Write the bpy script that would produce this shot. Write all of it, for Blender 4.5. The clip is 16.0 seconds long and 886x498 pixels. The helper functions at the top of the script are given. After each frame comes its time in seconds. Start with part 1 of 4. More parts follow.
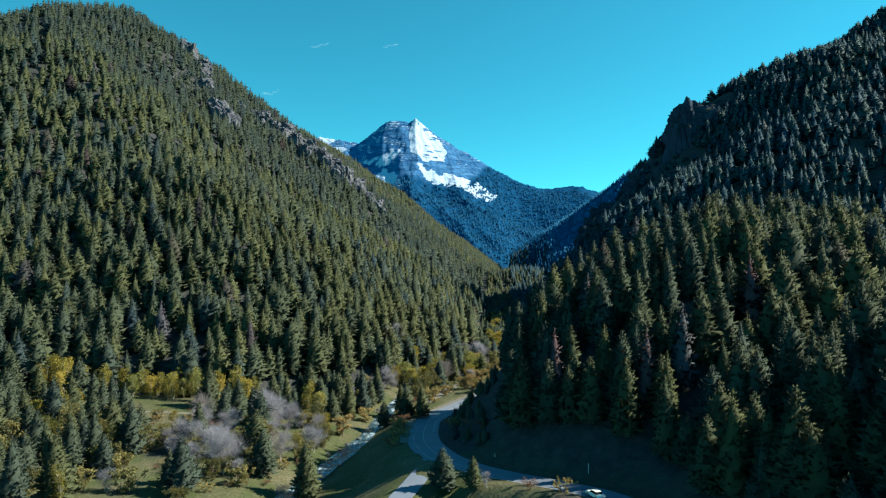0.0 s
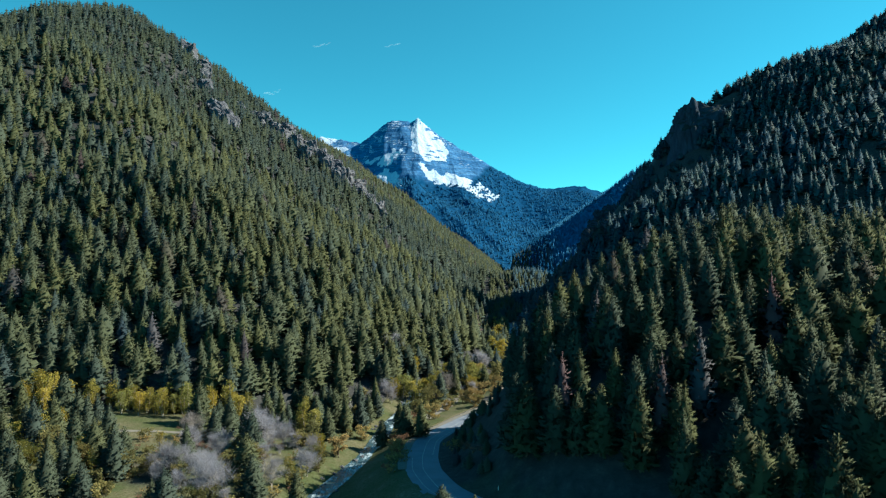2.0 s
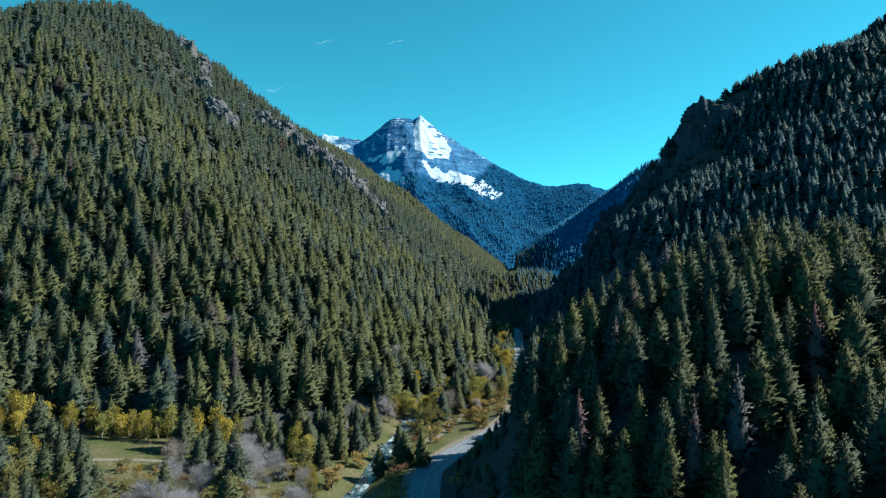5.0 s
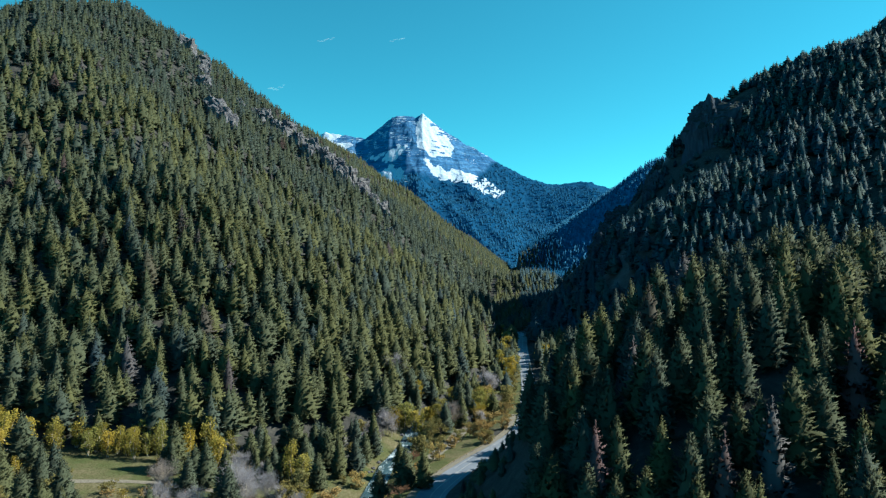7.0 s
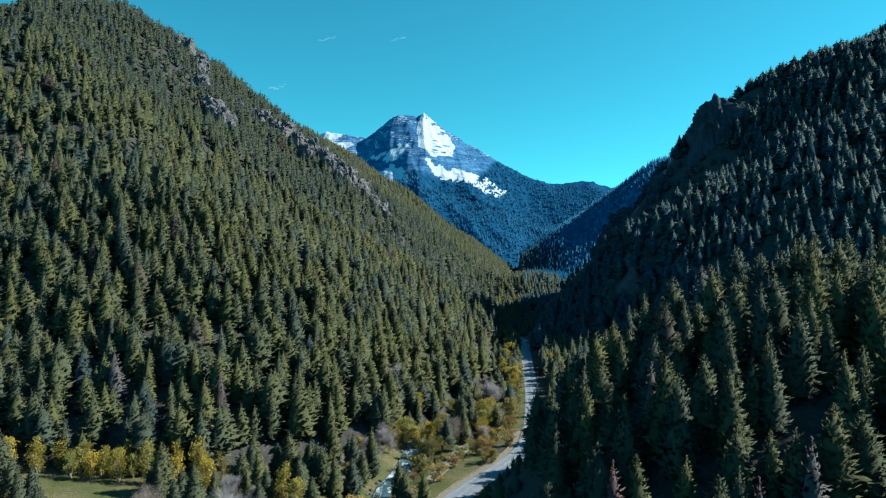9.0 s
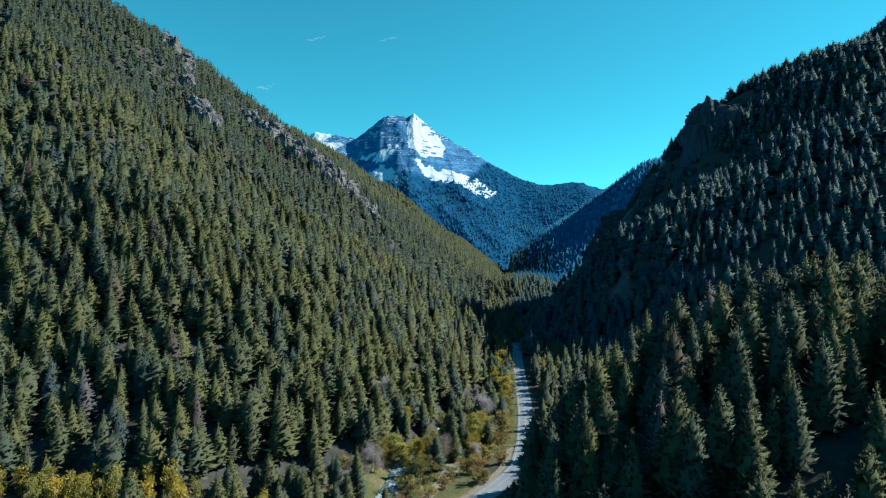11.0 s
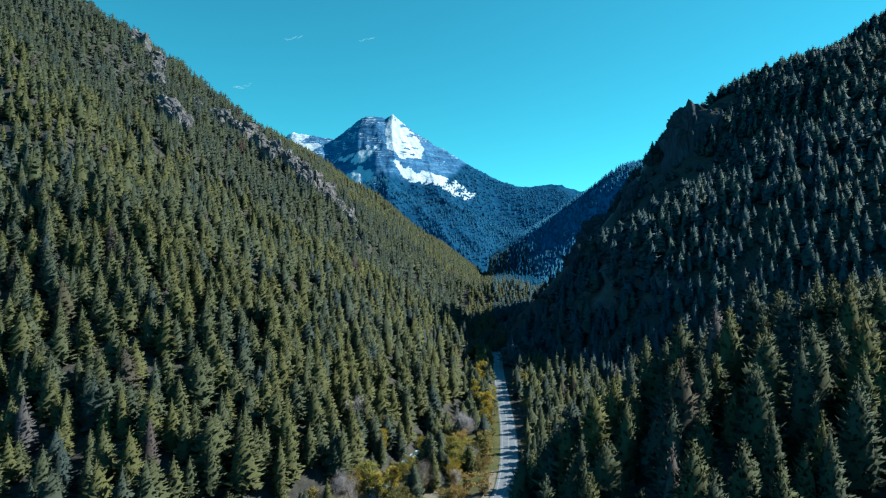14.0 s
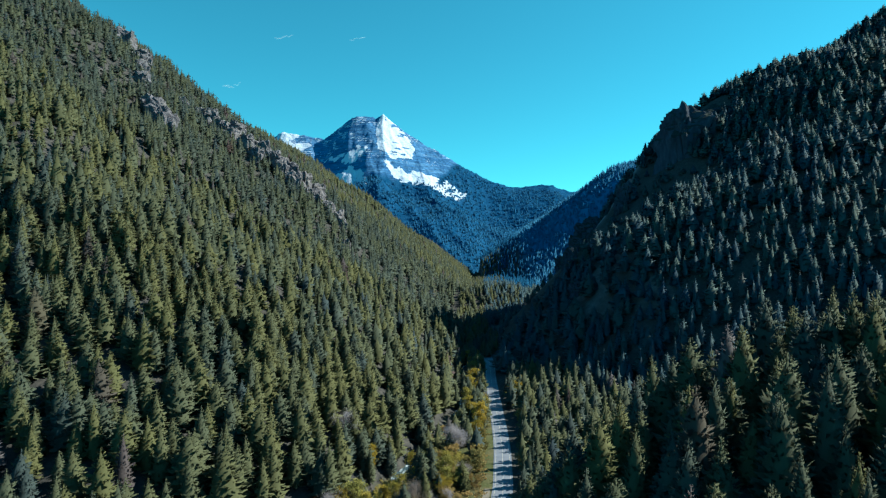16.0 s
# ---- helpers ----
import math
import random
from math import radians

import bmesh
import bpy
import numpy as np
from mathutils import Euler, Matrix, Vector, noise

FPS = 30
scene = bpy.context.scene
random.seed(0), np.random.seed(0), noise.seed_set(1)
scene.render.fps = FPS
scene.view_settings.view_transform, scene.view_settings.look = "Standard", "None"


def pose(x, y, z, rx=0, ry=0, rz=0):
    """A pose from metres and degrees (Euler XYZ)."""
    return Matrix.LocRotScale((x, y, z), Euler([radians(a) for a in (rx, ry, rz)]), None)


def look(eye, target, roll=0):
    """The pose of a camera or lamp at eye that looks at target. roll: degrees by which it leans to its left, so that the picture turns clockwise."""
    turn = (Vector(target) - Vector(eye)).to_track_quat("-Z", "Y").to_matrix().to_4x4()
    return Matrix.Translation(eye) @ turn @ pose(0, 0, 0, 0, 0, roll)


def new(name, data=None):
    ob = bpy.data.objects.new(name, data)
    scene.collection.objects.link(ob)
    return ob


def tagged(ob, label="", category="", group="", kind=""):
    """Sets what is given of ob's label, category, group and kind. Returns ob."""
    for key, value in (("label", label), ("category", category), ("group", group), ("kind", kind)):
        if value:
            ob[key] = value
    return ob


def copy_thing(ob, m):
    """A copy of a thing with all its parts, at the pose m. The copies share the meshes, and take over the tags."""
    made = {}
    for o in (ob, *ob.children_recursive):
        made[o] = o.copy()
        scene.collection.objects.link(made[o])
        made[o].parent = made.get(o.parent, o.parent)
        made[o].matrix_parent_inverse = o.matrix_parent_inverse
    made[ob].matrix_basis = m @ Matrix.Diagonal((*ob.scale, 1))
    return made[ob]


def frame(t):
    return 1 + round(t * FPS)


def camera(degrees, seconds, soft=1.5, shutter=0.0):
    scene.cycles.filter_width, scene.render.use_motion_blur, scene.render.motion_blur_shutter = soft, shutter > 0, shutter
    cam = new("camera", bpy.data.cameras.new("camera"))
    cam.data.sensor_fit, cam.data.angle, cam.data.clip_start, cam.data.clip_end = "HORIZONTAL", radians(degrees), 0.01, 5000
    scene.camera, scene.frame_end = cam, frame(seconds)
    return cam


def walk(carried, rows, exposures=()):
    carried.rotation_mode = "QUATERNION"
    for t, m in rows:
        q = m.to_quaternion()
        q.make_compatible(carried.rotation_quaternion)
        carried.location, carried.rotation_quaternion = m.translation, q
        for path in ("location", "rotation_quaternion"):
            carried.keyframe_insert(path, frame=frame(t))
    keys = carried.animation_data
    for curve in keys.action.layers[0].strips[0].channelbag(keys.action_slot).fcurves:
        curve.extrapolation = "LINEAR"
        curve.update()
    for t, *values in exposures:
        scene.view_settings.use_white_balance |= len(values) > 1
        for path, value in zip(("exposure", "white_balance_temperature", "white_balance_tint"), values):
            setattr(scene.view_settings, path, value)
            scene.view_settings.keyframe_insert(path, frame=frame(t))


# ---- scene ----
cam = camera(72.0, 16.0, soft=1.25)

PATH = [
    (0.0, pose(0.00, 0.00, 65.00, 91.50, 0, -0.00)),
    (0.5, pose(0.16, 2.69, 66.28, 91.49, 0, 0.05)),
    (1.0, pose(0.31, 5.39, 67.56, 91.51, 0, 0.08)),
    (1.5, pose(0.45, 8.11, 68.82, 91.49, 0, 0.15)),
    (2.0, pose(0.58, 10.85, 70.07, 91.44, 0, 0.19)),
    (2.5, pose(0.68, 13.62, 71.29, 91.41, 0, 0.23)),
    (3.0, pose(0.77, 16.42, 72.49, 91.38, 0, 0.26)),
    (3.5, pose(0.82, 19.27, 73.66, 91.33, 0, 0.30)),
    (4.0, pose(0.84, 22.18, 74.78, 91.27, 0, 0.33)),
    (6.5, pose(0.52, 37.21, 80.07, 91.01, 0, 0.66)),
    (7.0, pose(0.43, 40.20, 81.17, 90.96, 0, 0.68)),
    (7.5, pose(0.35, 43.15, 82.31, 90.93, 0, 0.71)),
    (8.0, pose(0.29, 46.08, 83.46, 90.92, 0, 0.72)),
    (8.5, pose(0.24, 49.05, 84.60, 90.88, 0, 0.75)),
    (9.0, pose(0.21, 52.08, 85.69, 90.88, 0, 0.79)),
    (11.5, pose(0.33, 68.08, 90.28, 90.95, 0, -0.47)),
    (12.0, pose(0.38, 71.24, 91.13, 90.97, 0, -0.77)),
    (12.5, pose(0.42, 74.31, 91.99, 90.98, 0, -1.09)),
    (13.0, pose(0.46, 77.31, 92.87, 91.00, 0, -1.44)),
    (13.5, pose(0.51, 80.24, 93.77, 91.02, 0, -1.79)),
    (14.0, pose(0.55, 83.11, 94.67, 91.04, 0, -2.13)),
    (14.5, pose(0.59, 85.94, 95.58, 91.05, 0, -2.35)),
    (15.0, pose(0.63, 88.74, 96.50, 91.05, 0, -2.53)),
    (15.5, pose(0.66, 91.51, 97.42, 91.04, 0, -2.75)),
    (16.0, pose(0.70, 94.27, 98.35, 91.03, 0, -2.99)),
]
walk(cam, PATH, exposures=((0.0, 1.51, 5550.0, 10.0),))

# ---- daylight ----
SUN_TO = Vector((0.80, 0.13, 0.61)).normalized()      # towards the sun
world = bpy.data.worlds.new("sky")
scene.world = world
world.use_nodes = True
wn, wl = world.node_tree.nodes, world.node_tree.links
sky = wn.new("ShaderNodeTexSky")
sky.sky_type, sky.sun_disc = "NISHITA", False
sky.sun_elevation = math.asin(SUN_TO.z)
sky.sun_rotation = math.atan2(SUN_TO.x, SUN_TO.y)
sky.altitude, sky.air_density, sky.dust_density, sky.ozone_density = 1900, 1.0, 0.3, 2.0
grade = wn.new("ShaderNodeMixRGB")
grade.blend_type = "MULTIPLY"
grade.inputs[0].default_value = 1.0
grade.inputs[2].default_value = (0.28, 0.98, 0.73, 1)
wl.new(sky.outputs[0], grade.inputs[1])
wl.new(grade.outputs[0], wn["Background"].inputs[0])
wn["Background"].inputs[1].default_value = 0.070
sun = new("sun", bpy.data.lights.new("sun", "SUN"))
sun.data.energy, sun.data.angle, sun.data.color = 5.0, radians(0.5), (1.0, 0.87, 0.53)
sun.matrix_world = look(SUN_TO * 800, (0, 0, 0))

# ---- numbers of the land ----
rng = np.random.default_rng(7)


def vnoise(x, y, size, seed=0):
    """Smooth value noise in 0..1 over the plan."""
    x, y = np.asarray(x, float) / size + 31.7 * seed, np.asarray(y, float) / size - 17.3 * seed
    xi, yi = np.floor(x), np.floor(y)
    fx, fy = x - xi, y - yi
    fx, fy = fx * fx * (3 - 2 * fx), fy * fy * (3 - 2 * fy)

    def lattice(a, b):
        s = np.sin(a * 127.1 + b * 311.7 + seed * 74.7) * 43758.5453
        return s - np.floor(s)

    top = lattice(xi, yi) * (1 - fx) + lattice(xi + 1, yi) * fx
    low = lattice(xi, yi + 1) * (1 - fx) + lattice(xi + 1, yi + 1) * fx
    return top * (1 - fy) + low * fy


def fbm(x, y, size, octaves=4, seed=0):
    return sum(vnoise(x, y, size / 2 ** k, seed + k) * 0.5 ** k for k in range(octaves)) / (2 - 0.5 ** (octaves - 1))


def smooth(a, b, v):
    t = np.clip((np.asarray(v, float) - a) / (b - a), 0, 1)
    return t * t * (3 - 2 * t)


def softmin(a, b, k=14.0):
    return -k * np.logaddexp(-a / k, -b / k)


def softmax(a, b, k=6.0):
    return k * np.logaddexp(a / k, b / k)


# the road's line as a function of y, rounded
_y = np.arange(-450.0, 3100.0, 3.0)
_x = np.interp(_y, [-450, 60, 90, 110, 128, 142, 155, 172, 195, 215, 245, 272, 288, 300, 312, 325, 351, 400, 432, 485, 560, 629, 750, 884, 1200, 2000, 3100],
               [75, 50, 46, 41, 33, 22, 8, -1, -6, -7, -6, 4, 13.5, 21.5, 28.5, 34, 39.5, 46.5, 50, 55, 62, 70, 78, 86, 122, 220, 325])
_k = np.exp(-np.linspace(-2, 2, 9) ** 2)
_x = np.convolve(np.pad(_x, 4, "edge"), _k / _k.sum(), "valid")
_s = np.gradient(_x, _y)


def road_x(y):
    return np.interp(y, _y, _x)


def road_z(y):
    return np.interp(y, [-450, 95, 128, 146, 182, 215, 245, 272, 351, 489, 629, 900, 1200, 2000, 3100],
                     [19, 20, 17, 14, 10, 6, 3, 1.5, 3, 4, 7, 11, 16, 30, 60])


def road_off(x, y):
    """Signed distance from the road's middle, to the right of it positive."""
    return (x - road_x(y)) / np.sqrt(1 + np.interp(y, _y, _s) ** 2)


RIVER = ([-450, 100, 150, 170, 185, 215, 240, 265, 287, 309, 335, 358, 400, 450, 500, 600, 700, 884, 1200, 2000, 3100],
         [-200, -75, -56, -49, -43, -36, -29, -27, -25, -20, -17, -12, 2, 20, 34, 42, 56, 66, 104, 200, 305])


def river_x(y):
    return np.interp(y, *RIVER)


def river_off(x, y):
    s = (river_x(y + 4) - river_x(y - 4)) / 8
    return (x - river_x(y)) / np.sqrt(1 + s * s)


def valley_z(y):
    return np.where(y < 272, -0.2 + 0.004 * (272 - y), road_z(y) - 1.7)


def water_z(y):
    return valley_z(y) - 2.2


BASE_X = [-1200, -700, -220, -90, -28, 14, 28]
BASE_Y = [180, 215, 262, 283, 330, 420, 500]


def left_x(y):
    return np.interp(y, [500, 600, 700, 884, 1200, 1500, 2000, 3100], [26, 34, 48, 56, 88, 138, 192, 296])


def left_in(x, y):
    """Distance into the slope from its foot; 0 on the valley floor."""
    pts = list(zip(BASE_X, BASE_Y)) + [(float(left_x(v)), v) for v in (600, 700, 884, 1200, 1500, 2000, 3100)]
    best = np.full(np.shape(x), 1e9)
    for (ax, ay), (bx, by) in zip(pts, pts[1:]):
        t = np.clip(((x - ax) * (bx - ax) + (y - ay) * (by - ay)) / ((bx - ax) ** 2 + (by - ay) ** 2), 0, 1)
        best = np.minimum(best, np.hypot(x - ax - t * (bx - ax), y - ay - t * (by - ay)))
    inside = np.where(y > 500, x < left_x(y), (x < 28) & (y > np.interp(x, BASE_X, BASE_Y)))
    return np.where(inside, best, 0.0)


def lane_x(y):
    return np.interp(y, [60, 100, 130, 150, 166], [-40, -24, -13, -7.5, -3.5])


def lane_top(y):
    return np.interp(y, [60, 166], [12, 11.4])


def land(x, y):
    """Height of the ground."""
    x, y = np.asarray(x, float), np.asarray(y, float)
    off, roff, dl = road_off(x, y), river_off(x, y), left_in(x, y)
    zr, zv = road_z(y), valley_z(y)
    # valley floor and meadow
    flat = zv + np.clip(0.075 * (-x - 38), 0, 11) * smooth(330, 270, y) + 0.9 * (fbm(x, y, 22, 3, 3) - 0.5)
    flat = flat - 3.4 * np.exp(-(roff / 7.5) ** 2)
    # slope on the left
    grade_l = np.interp(y, [280, 500, 850, 1000, 1200], [0.60, 0.60, 0.655, 0.75, 0.785])
    rough = (fbm(x, y, 130, 4, 1) - 0.5) * np.clip(dl * 0.22, 0, 46)
    cap = np.interp(y, [250, 700, 850, 1000, 1200, 1500, 2100, 3100], [190, 340, 398, 458, 545, 420, 140, 130]) + 24 * (fbm(x, y, 260, 3, 5) - 0.5)
    cap = cap - 0.10 * np.clip(-x - 640, 0, 900)
    left = softmin(grade_l * dl, cap, 11.0) + rough
    z = flat + np.where(dl > 0, np.maximum(left, 0), 0)
    # bank of the road on the river's side
    z = np.where(off < 0, z + (zr - z) * np.exp(-(np.clip(-off - 6, 0, 99) / 11.0) ** 2), z)
    # spur and slope on the right
    dr = np.clip(off - 9, 0, None)
    spur = np.interp(y - 0.25 * np.clip(x - 60, -20, 120), [60, 128, 154, 178, 205, 235, 255, 275, 310, 350, 450], [0.75, 0.58, 0.52, 0.82, 0.97, 1.06, 0.88, 0.62, 0.26, 0.09, 0.07])
    near = spur * 66 * (1 - np.exp(-(dr / 45) ** 1.2)) + (fbm(x, y, 26, 3, 8) - 0.5) * np.clip(dr * 0.18, 0, 7)
    foot = np.interp(y, [150, 250, 330, 400, 450, 500, 600, 750, 800, 850, 900, 960, 1150, 1500, 1900, 2250, 3100], [330, 260, 200, 170, 150, 125, 92, 84, 102, 133, 160, 188, 260, 330, 320, 168, 240])
    grade_r = np.interp(y, [200, 330, 500, 586, 750, 900, 1200, 2300], [0.45, 0.62, 0.82, 0.86, 0.95, 0.95, 0.65, 0.70])
    cap_r = np.interp(y, [300, 500, 600, 700, 800, 910, 960, 1150, 1500, 2000, 2300, 3100], [225, 240, 270, 298, 324, 350, 342, 200, 190, 330, 400, 150])
    cap_r = cap_r + 30 * (fbm(x, y, 150, 3, 11) - 0.5) + 0.07 * np.clip(x - 450, 0, 900) + 0.60 * np.clip(x - 570, 0, 190) * smooth(770, 860, y) * smooth(1100, 1000, y)
    dm = np.clip(x - foot, 0, None)
    # steep rocky toe, then an easier wooded slope
    toe = np.interp(y, [440, 540, 600, 750, 850, 900, 960, 1150], [0.55, 0.92, 1.0, 1.02, 1.28, 1.45, 1.45, 0.65])
    reach = np.interp(y, [440, 560, 700, 960, 1150], [60, 88, 110, 170, 300])
    rise = np.where(dm < reach, toe * dm, toe * reach + np.interp(y, [440, 600, 760, 960], [0.48, 0.50, 0.64, 0.66]) * (dm - reach) + np.interp(y, [600, 760], [0.0, 0.00045]) * np.clip(dm - reach, 0, 300) ** 2)
    far = softmin(rise + (fbm(x, y, 120, 4, 9) - 0.5) * np.clip(dm * 0.22, 0, 44), cap_r, 16.0)
    right = zr + np.where(x > foot - 40, softmax(near, far, 4.0), near)
    z = np.where(off > 0, np.where(off < 7, zr, right), z)
    # embankment of the side lane
    heap = lane_top(y) - 0.15 - 0.5 * np.clip(np.abs(x - lane_x(y)) - 3.6, 0, None) - 0.4 * np.clip(72 - y, 0, None) - 0.5 * np.clip(y - 166, 0, None)
    z = np.where(off < 0, np.maximum(z, heap), z)
    # level bed of the road
    z = z + (zr - 0.12 - z) * (1 - smooth(4.6, 7.5, np.abs(off)))
    # low wooded knoll, added and shaped to hide the canyon floor from the camera
    knoll = smooth(1000, 1120, y) * smooth(1330, 1200, y) * smooth(235, 175, x)
    return np.maximum(z, np.where(knoll > 0.01, 10 + 36 * knoll + 8 * (fbm(x, y, 60, 3, 12) - 0.5), -99))


CREST_X = [-2600, -1500, -1100, -893, -760, -602, -414, -375, -287, -245, -193, -110, -36, 24, 120, 219, 310, 414, 520, 622, 722, 860, 980, 1100, 1600, 2600]
CREST_Z = [700, 800, 880, 985, 965, 930, 1075, 1092, 1090, 1072, 1098, 1034, 985, 945, 890, 838, 780, 726, 676, 638, 612, 624, 640, 606, 520, 420]


def massif(x, y):
    """Height of the far mountain and the wooded hills before it."""
    x, y = np.asarray(x, float), np.asarray(y, float)
    yc = 4300 + 0.10 * np.abs(x + 200)
    crest = np.interp(x + 90 * (fbm(x, y, 300, 3, 21) - 0.5) * smooth(4280, 3900, y), CREST_X, CREST_Z)
    t = np.clip((y - 2450) / (yc - 2450), 0, 1)
    prof = np.interp(t, [0, 0.06, 0.25, 0.60, 0.74, 1.0], [0.0, 0.06, 0.22, 0.47, 0.53, 1.0])
    z = -60 + (crest + 60) * prof
    z = z - 0.8 * np.clip(y - yc, 0, None)
    spread = np.sin(np.pi * np.clip(t, 0, 1)) ** 0.7
    ridged = 1 - np.abs(2 * fbm(x + 0.25 * y, y * 0.45, 420, 4, 14) - 1)
    z = z + spread * (150 * (ridged - 0.72) + 50 * (fbm(x, y, 150, 4, 17) - 0.5))
    # the buttress that divides the sunny face from the shaded one
    spine = -195 - 0.10 * (4300 - y) + 50 * (fbm(y, y * 0, 160, 2, 23) - 0.5)
    z = z + 24 * spread * np.clip(1 - np.abs(x - spine) / 240, 0, 1) * smooth(3300, 3800, y)
    # ledges of the bare rock
    rocky = smooth(480, 640, z)
    wave = 0.9 * (fbm(x, y, 420, 3, 19) - 0.5)
    q = z / 15.0 + wave
    terr = (np.floor(q) + smooth(0.30, 0.70, q - np.floor(q)) - wave) * 15.0
    z = z + (0.15 + 0.5 * fbm(x, y, 200, 2, 28)) * rocky * (terr - z)
    flute = np.abs(2 * fbm(x + 0.15 * y, y * 0.22, 110, 4, 27) - 1)
    return z + rocky * (22 * (fbm(x, y, 40, 4, 25) - 0.5) + 42 * (0.35 - flute) * spread)


# ---- materials ----
class Mat:
    """A node material with short ways to add nodes."""

    def __init__(self, name, rough=0.9, spec=0.2):
        self.m = bpy.data.materials.new(name)
        self.m.use_nodes = True
        self.n, self.l = self.m.node_tree.nodes, self.m.node_tree.links
        self.b = self.n["Principled BSDF"]
        self.b.inputs["Roughness"].default_value = rough
        self.b.inputs["Specular IOR Level"].default_value = spec
        self.place = self.n.new("ShaderNodeTexCoord").outputs["Object"]

    def noise(self, scale, detail=4.0, rough=0.6, squash=(1, 1, 1)):
        mp = self.n.new("ShaderNodeMapping")
        mp.inputs["Scale"].default_value = squash
        self.l.new(self.place, mp.inputs[0])
        t = self.n.new("ShaderNodeTexNoise")
        t.inputs["Scale"].default_value, t.inputs["Detail"].default_value, t.inputs["Roughness"].default_value = scale, detail, rough
        self.l.new(mp.outputs[0], t.inputs[0])
        return t.outputs[0]

    def attr(self, name):
        a = self.n.new("ShaderNodeAttribute")
        a.attribute_name = name
        return a.outputs["Fac"]

    def random(self):
        return self.n.new("ShaderNodeObjectInfo").outputs["Random"]

    def ramp(self, fac, *stops):
        r = self.n.new("ShaderNodeValToRGB")
        e = r.color_ramp.elements
        while len(e) < len(stops):
            e.new(0.5)
        for el, (p, c) in zip(e, stops):
            el.position, el.color = p, (c if len(c) == 4 else (*c, 1))
        self.l.new(fac, r.inputs[0])
        return r.outputs[0]

    def mix(self, fac, a, b, kind="MIX"):
        m = self.n.new("ShaderNodeMixRGB")
        m.blend_type = kind
        for i, v in enumerate((fac, a, b)):
            if isinstance(v, (int, float)):
                m.inputs[i].default_value = v if i == 0 else (v, v, v, 1)
            elif isinstance(v, tuple):
                m.inputs[i].default_value = (*v, 1)
            else:
                self.l.new(v, m.inputs[i])
        return m.outputs[0]

    def bump(self, height, strength=0.5, distance=0.3):
        b = self.n.new("ShaderNodeBump")
        b.inputs["Strength"].default_value, b.inputs["Distance"].default_value = strength, distance
        self.l.new(height, b.inputs["Height"])
        self.l.new(b.outputs[0], self.b.inputs["Normal"])
        return self

    def colour(self, c):
        if isinstance(c, tuple):
            self.b.inputs["Base Color"].default_value = (*c, 1)
        else:
            self.l.new(c, self.b.inputs["Base Color"])
        return self


def grey(lo, hi):
    return ((lo, (0, 0, 0)), (hi, (1, 1, 1)))


# ground: forest litter, dry and green grass where the meadow lies, bare rock on the steep
m = Mat("ground_cover", 0.95, 0.1)
litter = m.ramp(m.noise(0.35, 6), (0.3, (0.020, 0.022, 0.028)), (0.55, (0.036, 0.038, 0.045)), (0.75, (0.062, 0.061, 0.064)))
grass = m.ramp(m.noise(0.06, 6, 0.7), (0.30, (0.042, 0.064, 0.030)), (0.44, (0.062, 0.078, 0.040)), (0.58, (0.105, 0.100, 0.070)), (0.75, (0.165, 0.150, 0.120)))
grass = m.mix(m.ramp(m.noise(1.6, 4), *grey(0.35, 0.75)), grass, (0.032, 0.032, 0.011))
rock = m.ramp(m.noise(0.12, 8, 0.7, (1, 1, 2.2)), (0.3, (0.072, 0.074, 0.095)), (0.7, (0.185, 0.185, 0.225)))
c = m.mix(m.attr("meadow"), litter, grass)
c = m.mix(m.attr("bare"), c, rock)
# distance haze painted in: blue over the far ground right of the road
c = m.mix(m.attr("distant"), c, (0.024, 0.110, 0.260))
GROUND = m.colour(c).bump(m.noise(0.8, 6), 0.6, 0.5).m

# pale grey rock in beds
m = Mat("limestone", 0.92, 0.15)
beds = m.noise(0.16, 6, 0.65, (0.5, 0.5, 3.0))
c = m.ramp(beds, (0.28, (0.030, 0.032, 0.048)), (0.5, (0.082, 0.085, 0.118)), (0.72, (0.170, 0.174, 0.225)))
c = m.mix(m.ramp(m.noise(0.05, 4), *grey(0.45, 0.7)), c, (0.125, 0.127, 0.150))
ROCK = m.colour(c).bump(m.noise(0.5, 8, 0.7, (1, 1, 2)), 0.9, 1.2).m

# cliff rock, its shade put into a dark blue colour, with scrub where it is not steep
m = Mat("shade_toned_cliff", 0.95, 0.05)
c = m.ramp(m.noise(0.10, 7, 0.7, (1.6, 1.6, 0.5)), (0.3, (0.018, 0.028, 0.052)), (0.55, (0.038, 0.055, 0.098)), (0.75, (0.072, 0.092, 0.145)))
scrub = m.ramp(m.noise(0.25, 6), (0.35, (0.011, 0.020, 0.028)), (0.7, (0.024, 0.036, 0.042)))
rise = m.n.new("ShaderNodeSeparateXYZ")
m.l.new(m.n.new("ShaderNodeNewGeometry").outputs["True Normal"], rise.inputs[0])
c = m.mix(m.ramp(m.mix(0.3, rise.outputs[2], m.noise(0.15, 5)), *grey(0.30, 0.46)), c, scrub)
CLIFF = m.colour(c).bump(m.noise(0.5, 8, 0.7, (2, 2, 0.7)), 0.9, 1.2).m

